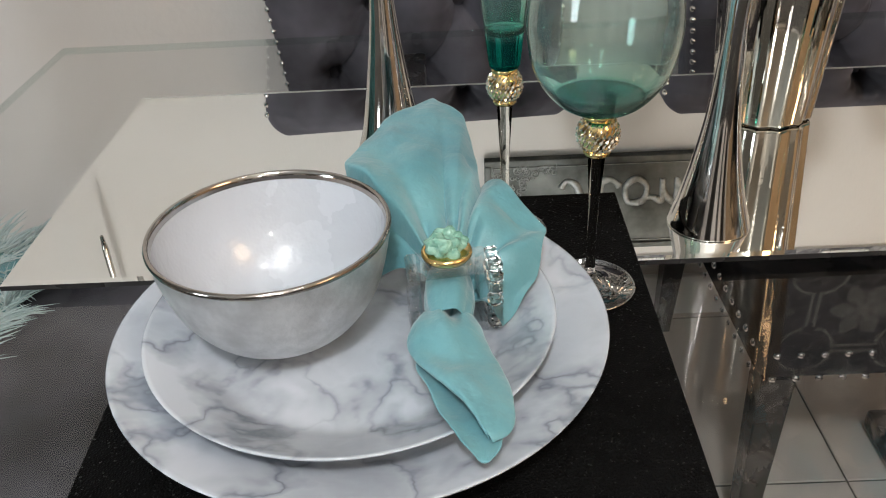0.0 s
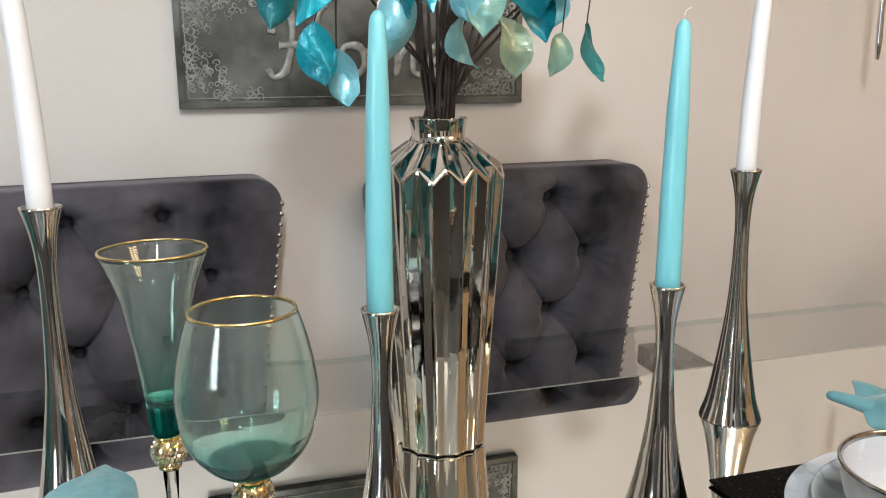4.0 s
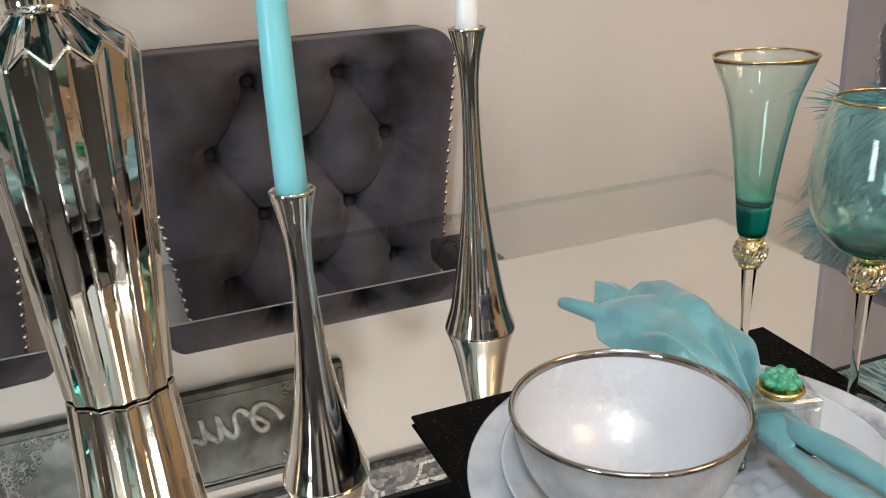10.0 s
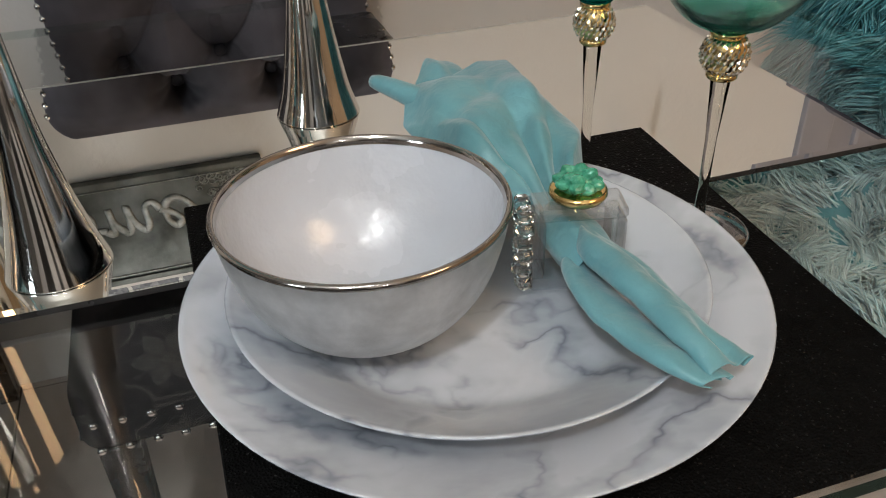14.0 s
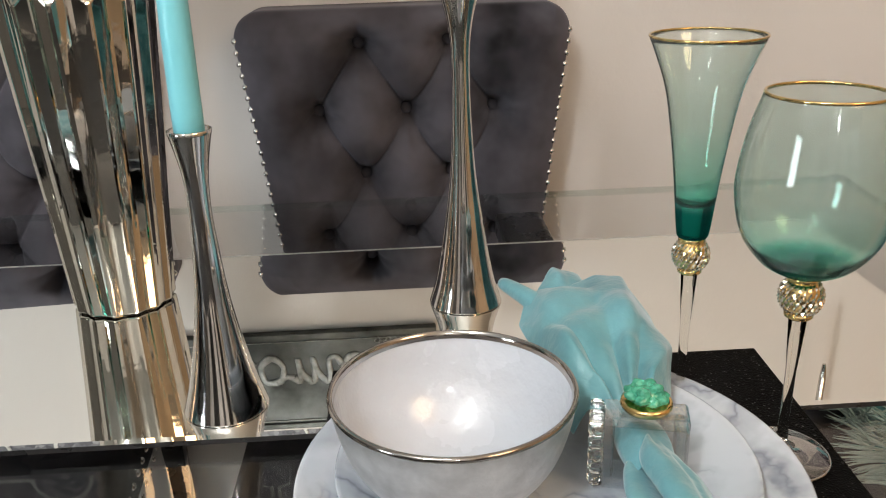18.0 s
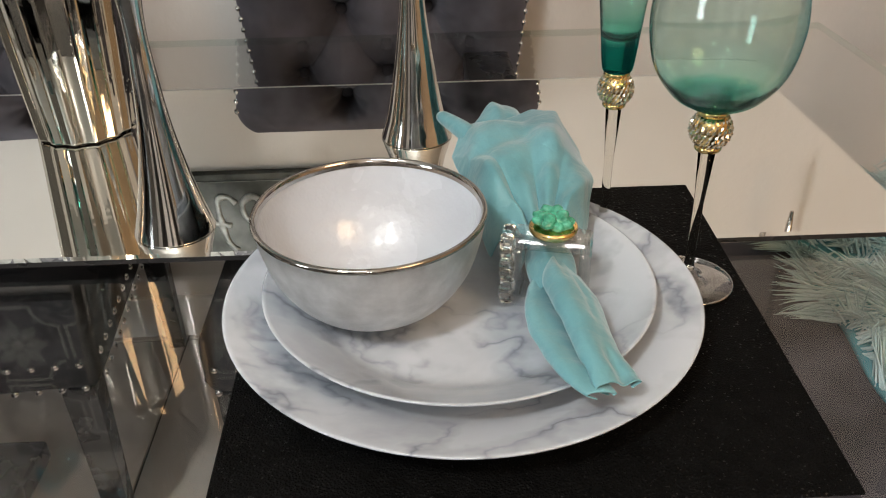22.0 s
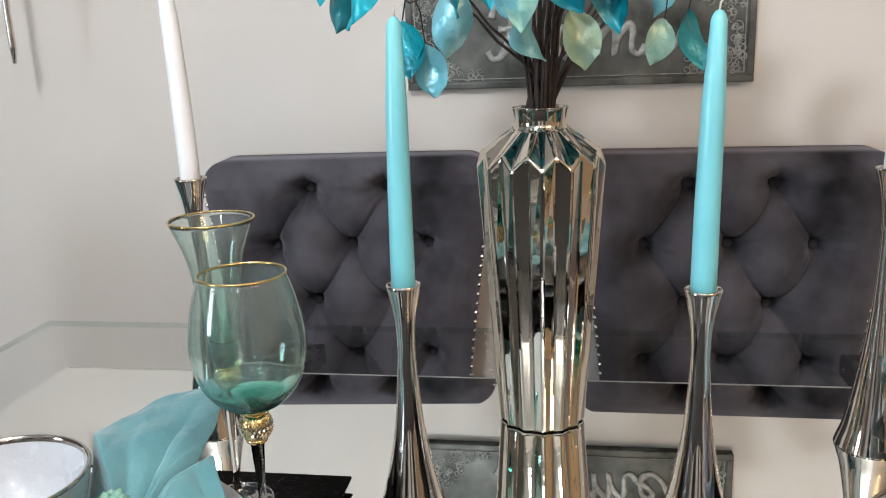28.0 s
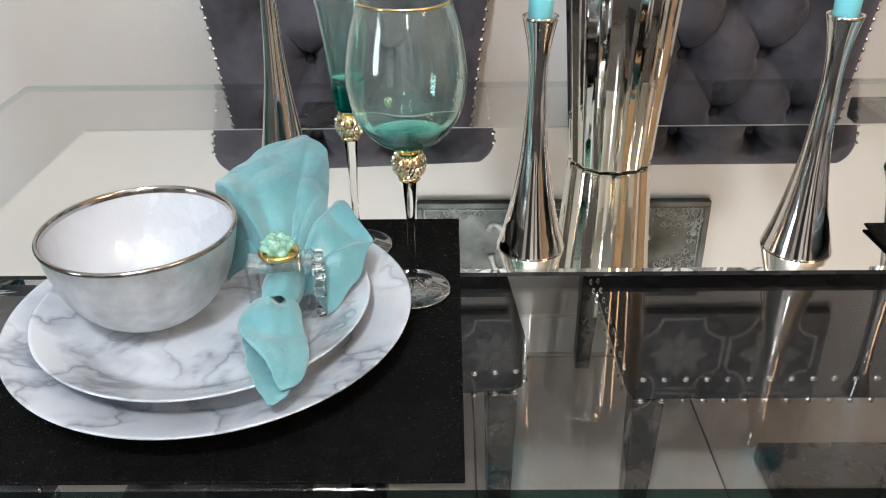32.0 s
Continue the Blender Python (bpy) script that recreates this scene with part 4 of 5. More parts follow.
def goblet(where):
    g = thing("wine_goblet", where, "balloon wine goblet of teal glass with gold rim and crystal ball", "wine glass", "wine goblets")
    foot_and_stem(g, 0.112)
    bead_collar(g, 0.1265, 0.0150)
    outer = smooth_prof([(0.004, 0.1405), (0.014, 0.1425), (0.030, 0.1515), (0.0435, 0.170), (0.0490, 0.194), (0.0488, 0.213), (0.0440, 0.240), (0.0370, 0.2630)], 6)
    inner = [(r - 0.0009 - 0.002 * max(0.0, (0.165 - z) / 0.02), z + 0.0009) for r, z in outer[::-1] if z > 0.1500]
    gb = put("bowl", lathe("bowl", [(0, 0.1400)] + outer + [(0.0362, 0.2632)] + inner + [(0, 0.1485)], 64), GOBLET, g, "teal glass bowl, paler towards the rim")
    put("rim", lathe("rim", [(0.0369, 0.2618), (0.0375, 0.2628), (0.0371, 0.2640), (0.0357, 0.2640), (0.0355, 0.2628), (0.0361, 0.2618)], 56, True), GOLD, gb, "thin gold rim")
    return g


def flute(where):
    g = thing("champagne_flute", where, "trumpet champagne flute of teal glass with gold rim and crystal ball", "champagne flute", "champagne flutes")
    foot_and_stem(g, 0.115)
    bead_collar(g, 0.1295, 0.0140)
    outer = smooth_prof([(0.0100, 0.1435), (0.0118, 0.147), (0.0142, 0.168), (0.0172, 0.195), (0.0215, 0.226), (0.0275, 0.257), (0.0395, 0.2895)], 6)
    inner = [(r - 0.0010, z) for r, z in outer[::-1] if z > 0.1715]
    gb = put("bowl", lathe("bowl", [(0, 0.1432)] + outer + [(0.0388, 0.2897)] + inner + [(0.007, 0.1685), (0, 0.1672)], 56), FLUTE, g, "teal glass trumpet bowl with solid base")
    put("rim", lathe("rim", [(0.0394, 0.2888), (0.0400, 0.2896), (0.0396, 0.2906), (0.0382, 0.2906), (0.0380, 0.2896), (0.0386, 0.2888)], 48, True), GOLD, gb, "thin gold rim")
    return g


ZG = 0.7613
goblet((0.918, 0.547, ZG))
flute((0.867, 0.620, ZG + 0.0012))
goblet((0.114, 0.572, 0.7655))
flute((0.056, 0.650, 0.7692))

# ---- napkins and rings ----


def loft(name, rows):
    """Surface through rows of points (all of one length)."""
    m = len(rows[0])
    verts = [p for r in rows for p in r]
    faces = [(j * m + i, j * m + i + 1, (j + 1) * m + i + 1, (j + 1) * m + i) for j in range(len(rows) - 1) for i in range(m - 1)]
    return mesh_from(name, verts, faces)


def along(stops, v):
    """Value of a list of (place, value) at v, eased between them."""
    for (a, p), (b, q) in zip(stops, stops[1:]):
        if v <= b:
            f = (v - a) / (b - a)
            f = f * f * (3 - 2 * f)
            return p + (q - p) * f
    return stops[-1][1]


def fan(name, root, outline, folds, seed, rise, crumple=0.0035):
    """Gathered cloth that opens from the ring to an outline of points; folds gives its height across."""
    pts = [tuple(Vector(p).lerp(Vector(q), k / 8)) for p, q in zip(outline, outline[1:]) for k in range(8)] + [outline[-1]]
    m = len(pts)
    rows = []
    nr = 34
    for j in range(nr + 1):
        s = j / nr
        row = []
        for i, p in enumerate(pts):
            e = Vector(p)
            r0 = Vector(root) + (e - Vector(root)).normalized() * 0.012
            q = r0.lerp(e, s)
            v = i / (m - 1)
            gather = (abs(math.sin(4.5 * math.pi * v + seed)) * 2 - 1) * math.exp(-2.1 * s)
            q.z += along(folds, v) * (0.25 + 0.75 * math.sin(math.pi * min(s * 0.62, 0.5))) * min(1.0, s * 4) + 0.0062 * gather * min(1.0, s * 6) + rise * math.sin(math.pi * s)
            n1 = noise.noise(q * 19 + Vector((seed, 0, 0)))
            q.z += (abs(n1) * 2 - 0.4) * crumple * min(1, s * 2.2)
            q += noise.noise_vector(q * 42 + Vector((seed, 5, 0))) * crumple * 0.35 * min(1, s * 3)
            row.append(q)
        rows.append(row)
    return loft(name, rows)


def spaced(pts, n):
    """n + 1 points evenly along a smooth line."""
    line = [Vector(p) for p in smooth_prof(pts, 8)]
    run = [0.0]
    for p, q in zip(line, line[1:]):
        run.append(run[-1] + (q - p).length)
    res, k = [], 0
    for j in range(n + 1):
        w = run[-1] * j / n
        while k < len(line) - 2 and run[k + 1] < w:
            k += 1
        res.append(line[k].lerp(line[k + 1], min(1.0, (w - run[k]) / max(run[k + 1] - run[k], 1e-9))))
    return res


def sheet(name, left, right, arch, seed, skew=0.5, hem=(0.006, 0.006), dents=(), pleat=0.0035):
    """Cloth between two edges, humped across and turned under at both; dents are (along, across, reach along, reach across, depth)."""
    n, m = 40, 16
    rows = []
    for j, (a, b) in enumerate(zip(spaced(left, n), spaced(right, n))):
        s = j / n
        gap = (b - a)
        w = gap.length
        row = []
        for f in (1.0, 0.62, 0.28):
            h = min(hem[0], w * 0.4) * f
            row.append(a + gap.normalized() * h * 1.3 - Vector((0, 0, h * 0.9)))
        for i in range(m + 1):
            v = i / m
            u = v ** (math.log(0.5) / math.log(skew))
            q = a.lerp(b, v)
            q.z += along(arch, s) * math.sin(math.pi * u) ** 0.8
            q.z += pleat * (abs(math.sin(7.5 * v + seed)) * 2 - 1) * math.exp(-4.0 * s) * math.sin(math.pi * v)
            for ds, dv, rs, rv, depth in dents:
                q.z -= depth * math.exp(-((s - ds) / rs) ** 2 - ((v - dv) / rv) ** 2)
            row.append(q)
        for f in (0.28, 0.62, 1.0):
            h = min(hem[1], w * 0.4) * f
            row.append(b - gap.normalized() * h * 1.3 - Vector((0, 0, h * 0.9)))
        rows.append([q + noise.noise_vector(q * 30 + Vector((seed, 3, 0))) * 0.0026 + noise.noise_vector(q * 85 + Vector((seed, 9, 0))) * 0.0009 for q in row])
    return loft(name, rows)


def gem_mesh(seed):
    """One rough cluster of faceted knobs."""
    rng = random.Random(seed)
    knobs = []
    while len(knobs) < 22:
        c = Vector((rng.uniform(-1, 1), rng.uniform(-1, 1), rng.uniform(-0.05, 1))).normalized()
        if all((c - k[0]).length > 0.36 for k in knobs):
            knobs.append((c, rng.uniform(0.80, 1.22)))
        elif rng.random() < 0.01:
            break
    bm = bmesh.new()
    bmesh.ops.create_icosphere(bm, subdivisions=4, radius=1.0)
    for v in bm.verts:
        d = v.co.normalized()
        h = max(g * max(0.0, 1 - (d - c).length / 0.42) ** 0.55 for c, g in knobs)
        r = 0.70 + 0.40 * h
        v.co = Vector((d.x * 0.0150 * r, d.y * 0.0128 * r, max(d.z, -0.25) * 0.0125 * r + 0.0025))
    bmesh.ops.dissolve_limit(bm, angle_limit=radians(14), verts=bm.verts[:], edges=bm.edges[:])
    bmesh.ops.triangulate(bm, faces=bm.faces[:])
    me = bpy.data.meshes.new("stone")
    bm.to_mesh(me)
    bm.free()
    return me


CUT_ME = box_me("cut_crystal", -0.0044, 0.0044, -0.0052, 0.0052, -0.0044, 0.0044, bevel=0.0017, seg=1)
CUT_ME.materials.append(CUTGLASS)


def ring_thing(where, turn, seed, gem, ribs):
    rg = thing("napkin_ring", where, "clear crystal square napkin ring with a green druzy stone in gold", "napkin ring", "napkin rings", turn=turn)
    s, t, w = 0.0275, 0.0080, 0.0125
    for a in ((-s, s, -w, w, -t, 0), (-s, s, -w, w, -2 * s, -2 * s + t), (-s, -s + t, -w, w, -2 * s + t, -t), (s - t, s, -w, w, -2 * s + t, -t)):
        part("bar", box_bm(*a, 0.0018, 1), ACRYL, rg, "bevelled clear crystal bar")
    for sx in (ribs,):
        for k in range(6):
            for yy in (-0.0065, 0.0065):
                put("cut_crystal", CUT_ME, None, rg, m=pose(sx * (s + 0.0035), yy, -0.0045 - 0.0092 * k, 0, 0, 20 * (k % 2)))
    st_ = put("setting", lathe("setting", [(0.009, 0.0), (0.0150, 0.002), (0.0170, 0.005), (0.0165, 0.0075), (0.0145, 0.0078), (0, 0.007)], 28), GOLD, rg, "gold stone setting")
    put("stone", gem_mesh(seed), gem, st_, "rough green druzy stone", at=(0, 0, 0.0068))
    return rg


def gathered(name, x, y, z, seed):
    """The bunched cloth inside the ring."""
    rows = []
    for j in range(15):
        s = 2 * j / 14 - 1
        r = 0.0165 * (1 - 0.30 * s * s)
        row = []
        for i in range(33):
            a = 2 * math.pi * i / 32
            rr = r * (1 + 0.13 * math.sin(5 * a + seed) * abs(math.sin(4 * a + 0.6 * s)))
            row.append(Vector((x + rr * math.cos(a), y + 0.030 * s, z + rr * 0.92 * math.sin(a))))
        rows.append(row)
    return loft(name, rows)


def napkin(label, parts_):
    nk = thing("napkin", (0, 0, 0), label, "napkin", "napkins in rings")
    for nm, me in parts_:
        ob = put(nm, me, CLOTH, nk)
        so = ob.modifiers.new("cloth", "SOLIDIFY")
        so.thickness, so.offset = 0.0012, 0.0
        su = ob.modifiers.new("smooth", "SUBSURF")
        su.levels = su.render_levels = 1
    return nk


ring_thing((0.008, 0.511, 0.8345), 8, 5, GEM_PALE, 1)
napkin("turquoise satin napkin gathered through a crystal ring on the plate", [
    ("upper_fold", fan("upper_fold", (0.008, 0.520, 0.806), [(-0.050, 0.552, 0.796), (-0.058, 0.585, 0.826), (-0.067, 0.612, 0.850), (-0.040, 0.676, 0.862), (0.000, 0.728, 0.858), (0.026, 0.700, 0.846), (0.034, 0.640, 0.832), (0.034, 0.580, 0.812)], [(0.0, -0.010), (0.16, -0.004), (0.26, 0.009), (0.40, 0.001), (0.75, 0.004), (0.92, 0.006), (1.0, -0.008)], 4, 0.016, 0.0042)),
    ("gathered_middle", gathered("gathered_middle", 0.008, 0.511, 0.805, 2)),
    ("side_fold", fan("side_fold", (0.012, 0.518, 0.798), [(0.030, 0.630, 0.818), (0.050, 0.616, 0.832), (0.081, 0.568, 0.824), (0.070, 0.534, 0.794), (0.044, 0.505, 0.784)], [(0.0, -0.006), (0.22, 0.007), (0.45, -0.005), (0.70, 0.008), (1.0, -0.004)], 9, 0.010, 0.0055)),
    ("under_layer", sheet("under_layer", [(-0.008, 0.470, 0.800), (-0.013, 0.446, 0.801), (-0.006, 0.424, 0.802), (-0.001, 0.402, 0.804), (0.008, 0.384, 0.805), (0.021, 0.364, 0.803)], [(0.030, 0.470, 0.799), (0.036, 0.440, 0.799), (0.039, 0.412, 0.800), (0.039, 0.390, 0.801), (0.034, 0.374, 0.802), (0.026, 0.363, 0.802)], [(0.0, -0.001), (0.5, -0.004), (1.0, -0.001)], 11, 0.5, (0.005, 0.004), (), 0.0)),
    ("top_flap", sheet("top_flap", [(0.000, 0.503, 0.802), (-0.012, 0.485, 0.804), (-0.019, 0.463, 0.804), (-0.017, 0.447, 0.806), (-0.006, 0.430, 0.809), (0.007, 0.412, 0.811), (0.018, 0.394, 0.811), (0.027, 0.377, 0.809)], [(0.018, 0.503, 0.802), (0.027, 0.482, 0.802), (0.034, 0.455, 0.801), (0.041, 0.430, 0.801), (0.044, 0.412, 0.802), (0.043, 0.394, 0.803), (0.040, 0.380, 0.804), (0.030, 0.373, 0.806)], [(0.0, 0.006), (0.25, 0.012), (0.55, 0.006), (1.0, 0.001)], 14, 0.42, (0.007, 0.004), ((0.10, 0.55, 0.14, 0.11, 0.009), (0.42, 0.30, 0.10, 0.18, 0.003)), 0.0045))])
ring_thing((0.805, 0.509, 0.8295), -14, 8, GEM, -1)
napkin("turquoise satin napkin gathered through a crystal ring on the plate", [
    ("back_fold", fan("back_fold", (0.800, 0.524, 0.800), [(0.757, 0.640, 0.812), (0.764, 0.700, 0.829), (0.783, 0.727, 0.838), (0.804, 0.723, 0.836), (0.819, 0.700, 0.828), (0.826, 0.640, 0.814)], [(0.0, 0.0), (0.35, 0.004), (0.7, -0.003), (1.0, 0.0)], 31, 0.012, 0.0045)),
    ("upper_fold", fan("upper_fold", (0.803, 0.520, 0.804), [(0.765, 0.545, 0.796), (0.752, 0.600, 0.812), (0.742, 0.655, 0.822), (0.752, 0.682, 0.832), (0.785, 0.690, 0.839), (0.814, 0.702, 0.842), (0.835, 0.694, 0.840), (0.848, 0.650, 0.830), (0.852, 0.600, 0.814), (0.838, 0.560, 0.804)], [(0.0, -0.006), (0.25, 0.003), (0.50, 0.0), (0.68, 0.005), (0.80, -0.002), (0.90, 0.004), (1.0, -0.010)], 21, 0.022, 0.0060)),
    ("gathered_middle", gathered("gathered_middle", 0.805, 0.510, 0.8005, 5)),
    ("rolled_corner", tube("rolled_corner", [(0.7335, 0.7105, 0.838), (0.742, 0.697, 0.838), (0.753, 0.680, 0.836), (0.766, 0.660, 0.833), (0.780, 0.636, 0.826)], [0.0052, 0.0062, 0.0078, 0.0098, 0.0105], 12)),
    ("left_roll", sheet("left_roll", [(0.7962, 0.5021, 0.8010), (0.7852, 0.4856, 0.8010), (0.7797, 0.4489, 0.8010), (0.7863, 0.4108, 0.8010), (0.7961, 0.3859, 0.8020), (0.8053, 0.3738, 0.8030)], [(0.8072, 0.5031, 0.8000), (0.8030, 0.4872, 0.7990), (0.8046, 0.4512, 0.7990), (0.8112, 0.4131, 0.8000), (0.8192, 0.3880, 0.8010), (0.8229, 0.3755, 0.8020)], [(0.0, 0.004), (0.4, 0.005), (0.8, 0.006), (1.0, 0.002)], 25, 0.30, (0.005, 0.002), (), 0.001)),
    ("main_roll", sheet("main_roll", [(0.8006, 0.5025, 0.8070), (0.7948, 0.4865, 0.8100), (0.7963, 0.4504, 0.8110), (0.8019, 0.4122, 0.8090), (0.8058, 0.3919, 0.8070), (0.8095, 0.3755, 0.8040)], [(0.8158, 0.5039, 0.8020), (0.8255, 0.4893, 0.8020), (0.8314, 0.4537, 0.8010), (0.8336, 0.4152, 0.8010), (0.8378, 0.3949, 0.8020), (0.8378, 0.3820, 0.8040)], [(0.0, 0.008), (0.35, 0.012), (0.7, 0.010), (0.9, 0.008), (1.0, 0.003)], 28, 0.38, (0.008, 0.005), ((0.90, 0.60, 0.12, 0.17, 0.008), (0.32, 0.64, 0.32, 0.09, 0.004)), 0.004))])

# ---- wall pieces ----
sign = thing("wall_sign", (0.391, WY1, 1.125), "embossed antique tin sign reading Home, hung on the wall", "sign")
part("plate", box_bm(-0.314, 0.314, -0.016, -0.0005, 0, 0.212, 0.003), TIN, sign)
for a in ((-0.314, 0.314, 0.0, 0.012), (-0.314, 0.314, 0.200, 0.212), (-0.314, -0.302, 0.0122, 0.1998), (0.302, 0.314, 0.0122, 0.1998)):
    part("border", box_bm(a[0], a[1], -0.0205, -0.0162, a[2], a[3], 0.002), TIN, sign, "raised tin border")


def scrolls(cx, cz, sx, sz, seed):
    """Embossed curls in a corner."""
    rng = random.Random(seed)
    verts, faces = [], []
    for _ in range(64):
        u, v = rng.random(), rng.random()
        if u + v > 1.15:
            u, v = 1 - u, 1 - v
        x0, z0 = cx + sx * u * 0.125, cz + sz * v * 0.088
        r, a0, dirn = rng.uniform(0.005, 0.010), rng.uniform(0, 6.28), rng.choice((-1, 1))
        base = len(verts)
        n = 12
        for k in range(n + 1):
            a = a0 + dirn * k * 0.52
            rr = r * (1 - 0.75 * k / n)
            for q in range(4):
                t = q * math.pi / 2
                o = 0.0014 * (1 - 0.3 * k / n)
                verts.append((x0 + (rr + o * math.cos(t)) * math.cos(a), -0.0172 - o * math.sin(t), z0 + (rr + o * math.cos(t)) * math.sin(a)))
        for k in range(n):
            for q in range(4):
                w = (q + 1) % 4
                faces.append((base + k * 4 + q, base + k * 4 + w, base + (k + 1) * 4 + w, base + (k + 1) * 4 + q))
    return mesh_from("scrollwork", verts, faces)


for k, (cx, cz, sx, sz) in enumerate(((-0.296, 0.018, 1, 1), (0.296, 0.018, -1, 1), (-0.296, 0.194, 1, -1), (0.296, 0.194, -1, -1))):
    put("scrollwork", scrolls(cx, cz, sx, sz, 40 + k), TIN_LIGHT, sign, "embossed scroll corner", kind="stuff")
for a in ((-0.296, 0.296, 0.0165, 0.0185), (-0.296, 0.296, 0.1935, 0.1955), (-0.298, -0.296, 0.0165, 0.1955), (0.296, 0.298, 0.0165, 0.1955)):
    part("border_bead", box_bm(a[0], a[1], -0.0185, -0.0162, a[2], a[3], 0.0006, 1), TIN_LIGHT, sign)
LETTERS = {
    "H": [[(-0.02, 0.58), (0.05, 0.86), (0.20, 0.86), (0.22, 0.55), (0.14, 0.12), (0.0, 0.0), (-0.08, 0.12)], [(0.62, 0.98), (0.52, 0.80), (0.46, 0.40), (0.46, 0.06), (0.58, 0.0), (0.70, 0.12)], [(0.06, 0.42), (0.30, 0.44), (0.60, 0.52)]],
    "o": [[(0.98, 0.42), (0.82, 0.40), (0.78, 0.14), (0.92, 0.0), (1.06, 0.14), (1.04, 0.36), (0.96, 0.42), (1.10, 0.34), (1.20, 0.36)]],
    "m": [[(1.20, 0.36), (1.28, 0.40), (1.26, 0.02), (1.30, 0.26), (1.42, 0.42), (1.47, 0.34), (1.46, 0.02), (1.52, 0.28), (1.62, 0.42), (1.68, 0.34), (1.67, 0.08), (1.76, 0.02), (1.84, 0.14)]],
    "e": [[(1.84, 0.14), (1.98, 0.24), (2.06, 0.36), (1.99, 0.44), (1.90, 0.32), (1.90, 0.10), (2.02, 0.0), (2.16, 0.10), (2.26, 0.32)]]}
for ch in "Home":
    for stroke in LETTERS[ch]:
        pts = [(-0.150 + x * 0.150, -0.0178, 0.052 + z * 0.128) for x, z in smooth_prof(stroke, 6)]
        stroke_me = tube("stroke", pts, [0.0088 - 0.0032 * abs(math.sin(3 * k / len(pts) * math.pi)) for k in range(len(pts))], 8)
        for v in stroke_me.vertices:
            v.co.y = -0.0170 + (v.co.y + 0.0178) * 0.35
        put("letter_" + ch.lower(), stroke_me, TIN_LIGHT, sign, "raised script letter")

PX0, PX1, PZ0 = -0.258, 1.014, 1.379
panel = thing("mosaic_wall_panel", (0.378, WY1, PZ0), "grey slate wall panel with white mosaic flowers and quatrefoils", "wall art")
part("board", box_bm(PX0 - 0.378, PX1 - 0.378, -0.030, -0.0005, 0, 0.44, 0.002), SLATE, panel)


def tesserae(path, size, y=-0.0312):
    """Small squares set along a line of (x, z)."""
    verts, faces = [], []
    rng = random.Random(len(path))
    acc = 0.0
    for (x0, z0), (x1, z1) in zip(path, path[1:]):
        ln = math.hypot(x1 - x0, z1 - z0)
        if ln < 1e-6:
            continue
        while acc < ln:
            t = acc / ln
            cx, cz = x0 + (x1 - x0) * t, z0 + (z1 - z0) * t
            ax, az = (x1 - x0) / ln, (z1 - z0) / ln
            h, g = size * 0.43 * rng.uniform(0.85, 1.05), size * 0.43
            q = [(cx + ax * a * h - az * b * g, cz + az * a * h + ax * b * g) for a, b in ((-1, -1), (1, -1), (1, 1), (-1, 1))]
            i = len(verts)
            yy = y - rng.uniform(0.0, 0.0012)
            verts += [(a, yy, b) for a, b in q] + [(a, -0.0295, b) for a, b in q]
            faces += [(i, i + 1, i + 2, i + 3)] + [(i + e, i + 4 + e, i + 4 + (e + 1) % 4, i + (e + 1) % 4) for e in range(4)]
            acc += size
        acc -= ln
    return mesh_from("tesserae", verts, faces, False)


def petal_me(r0, r1, w):
    pts = [(r0, 0), (r0 + (r1 - r0) * 0.3, w * 0.8), (r0 + (r1 - r0) * 0.55, w), (r0 + (r1 - r0) * 0.8, w * 0.62), (r1, 0), (r0 + (r1 - r0) * 0.8, -w * 0.62), (r0 + (r1 - r0) * 0.55, -w), (r0 + (r1 - r0) * 0.3, -w * 0.8)]
    v = [(x, -0.0330, z) for x, z in pts] + [(x, -0.0295, z) for x, z in pts]
    f = [tuple(range(8))] + [(e, 8 + e, 8 + (e + 1) % 8, (e + 1) % 8) for e in range(8)]
    me = mesh_from("petal", v, f, False)
    me.materials.append(PETAL)
    return me


PETAL_A, PETAL_B = petal_me(0.014, 0.066, 0.014), petal_me(0.012, 0.072, 0.020)
HUB = lathe("hub", [(0.013, 0.0), (0.013, 0.0035), (0.011, 0.0042), (0, 0.0042)], 20)
HUB.materials.append(TESSERA)
CELL = 0.213
for row in range(2):
    for col in range(6):
        cx, cz = -0.172 + CELL * col - 0.378, 0.112 + 0.213 * row
        kind_a = (row + col) % 2 == 0
        for k in range(8 if kind_a else 6):
            a = 2 * math.pi * k / (8 if kind_a else 6)
            put("petal", PETAL_A if kind_a else PETAL_B, None, panel, m=pose(cx, 0, cz, 0, -math.degrees(a), 0))
        put("hub", HUB, None, panel, m=pose(cx, -0.030, cz, 90, 0, 0))
        r = 0.048
        for sx, sz, nm in ((1, 1, "ne"), (-1, 1, "nw"), (-1, -1, "sw"), (1, -1, "se")):
            arc = [(cx + sx * 0.0965 - sx * r * math.cos(t), cz + sz * 0.0965 - sz * r * math.sin(t)) for t in [radians(4 * q) for q in range(0, 23)]]
            put("tesserae", tesserae(arc, 0.0085), TESSERA, panel, kind="stuff")
        for p in ([(cx - 0.046, cz - 0.0985), (cx + 0.046, cz - 0.0985)], [(cx - 0.046, cz + 0.0985), (cx + 0.046, cz + 0.0985)], [(cx - 0.0985, cz - 0.046), (cx - 0.0985, cz + 0.046)], [(cx + 0.0985, cz - 0.046), (cx + 0.0985, cz + 0.046)]):
            put("tesserae", tesserae(p, 0.0085), TESSERA, panel, kind="stuff")

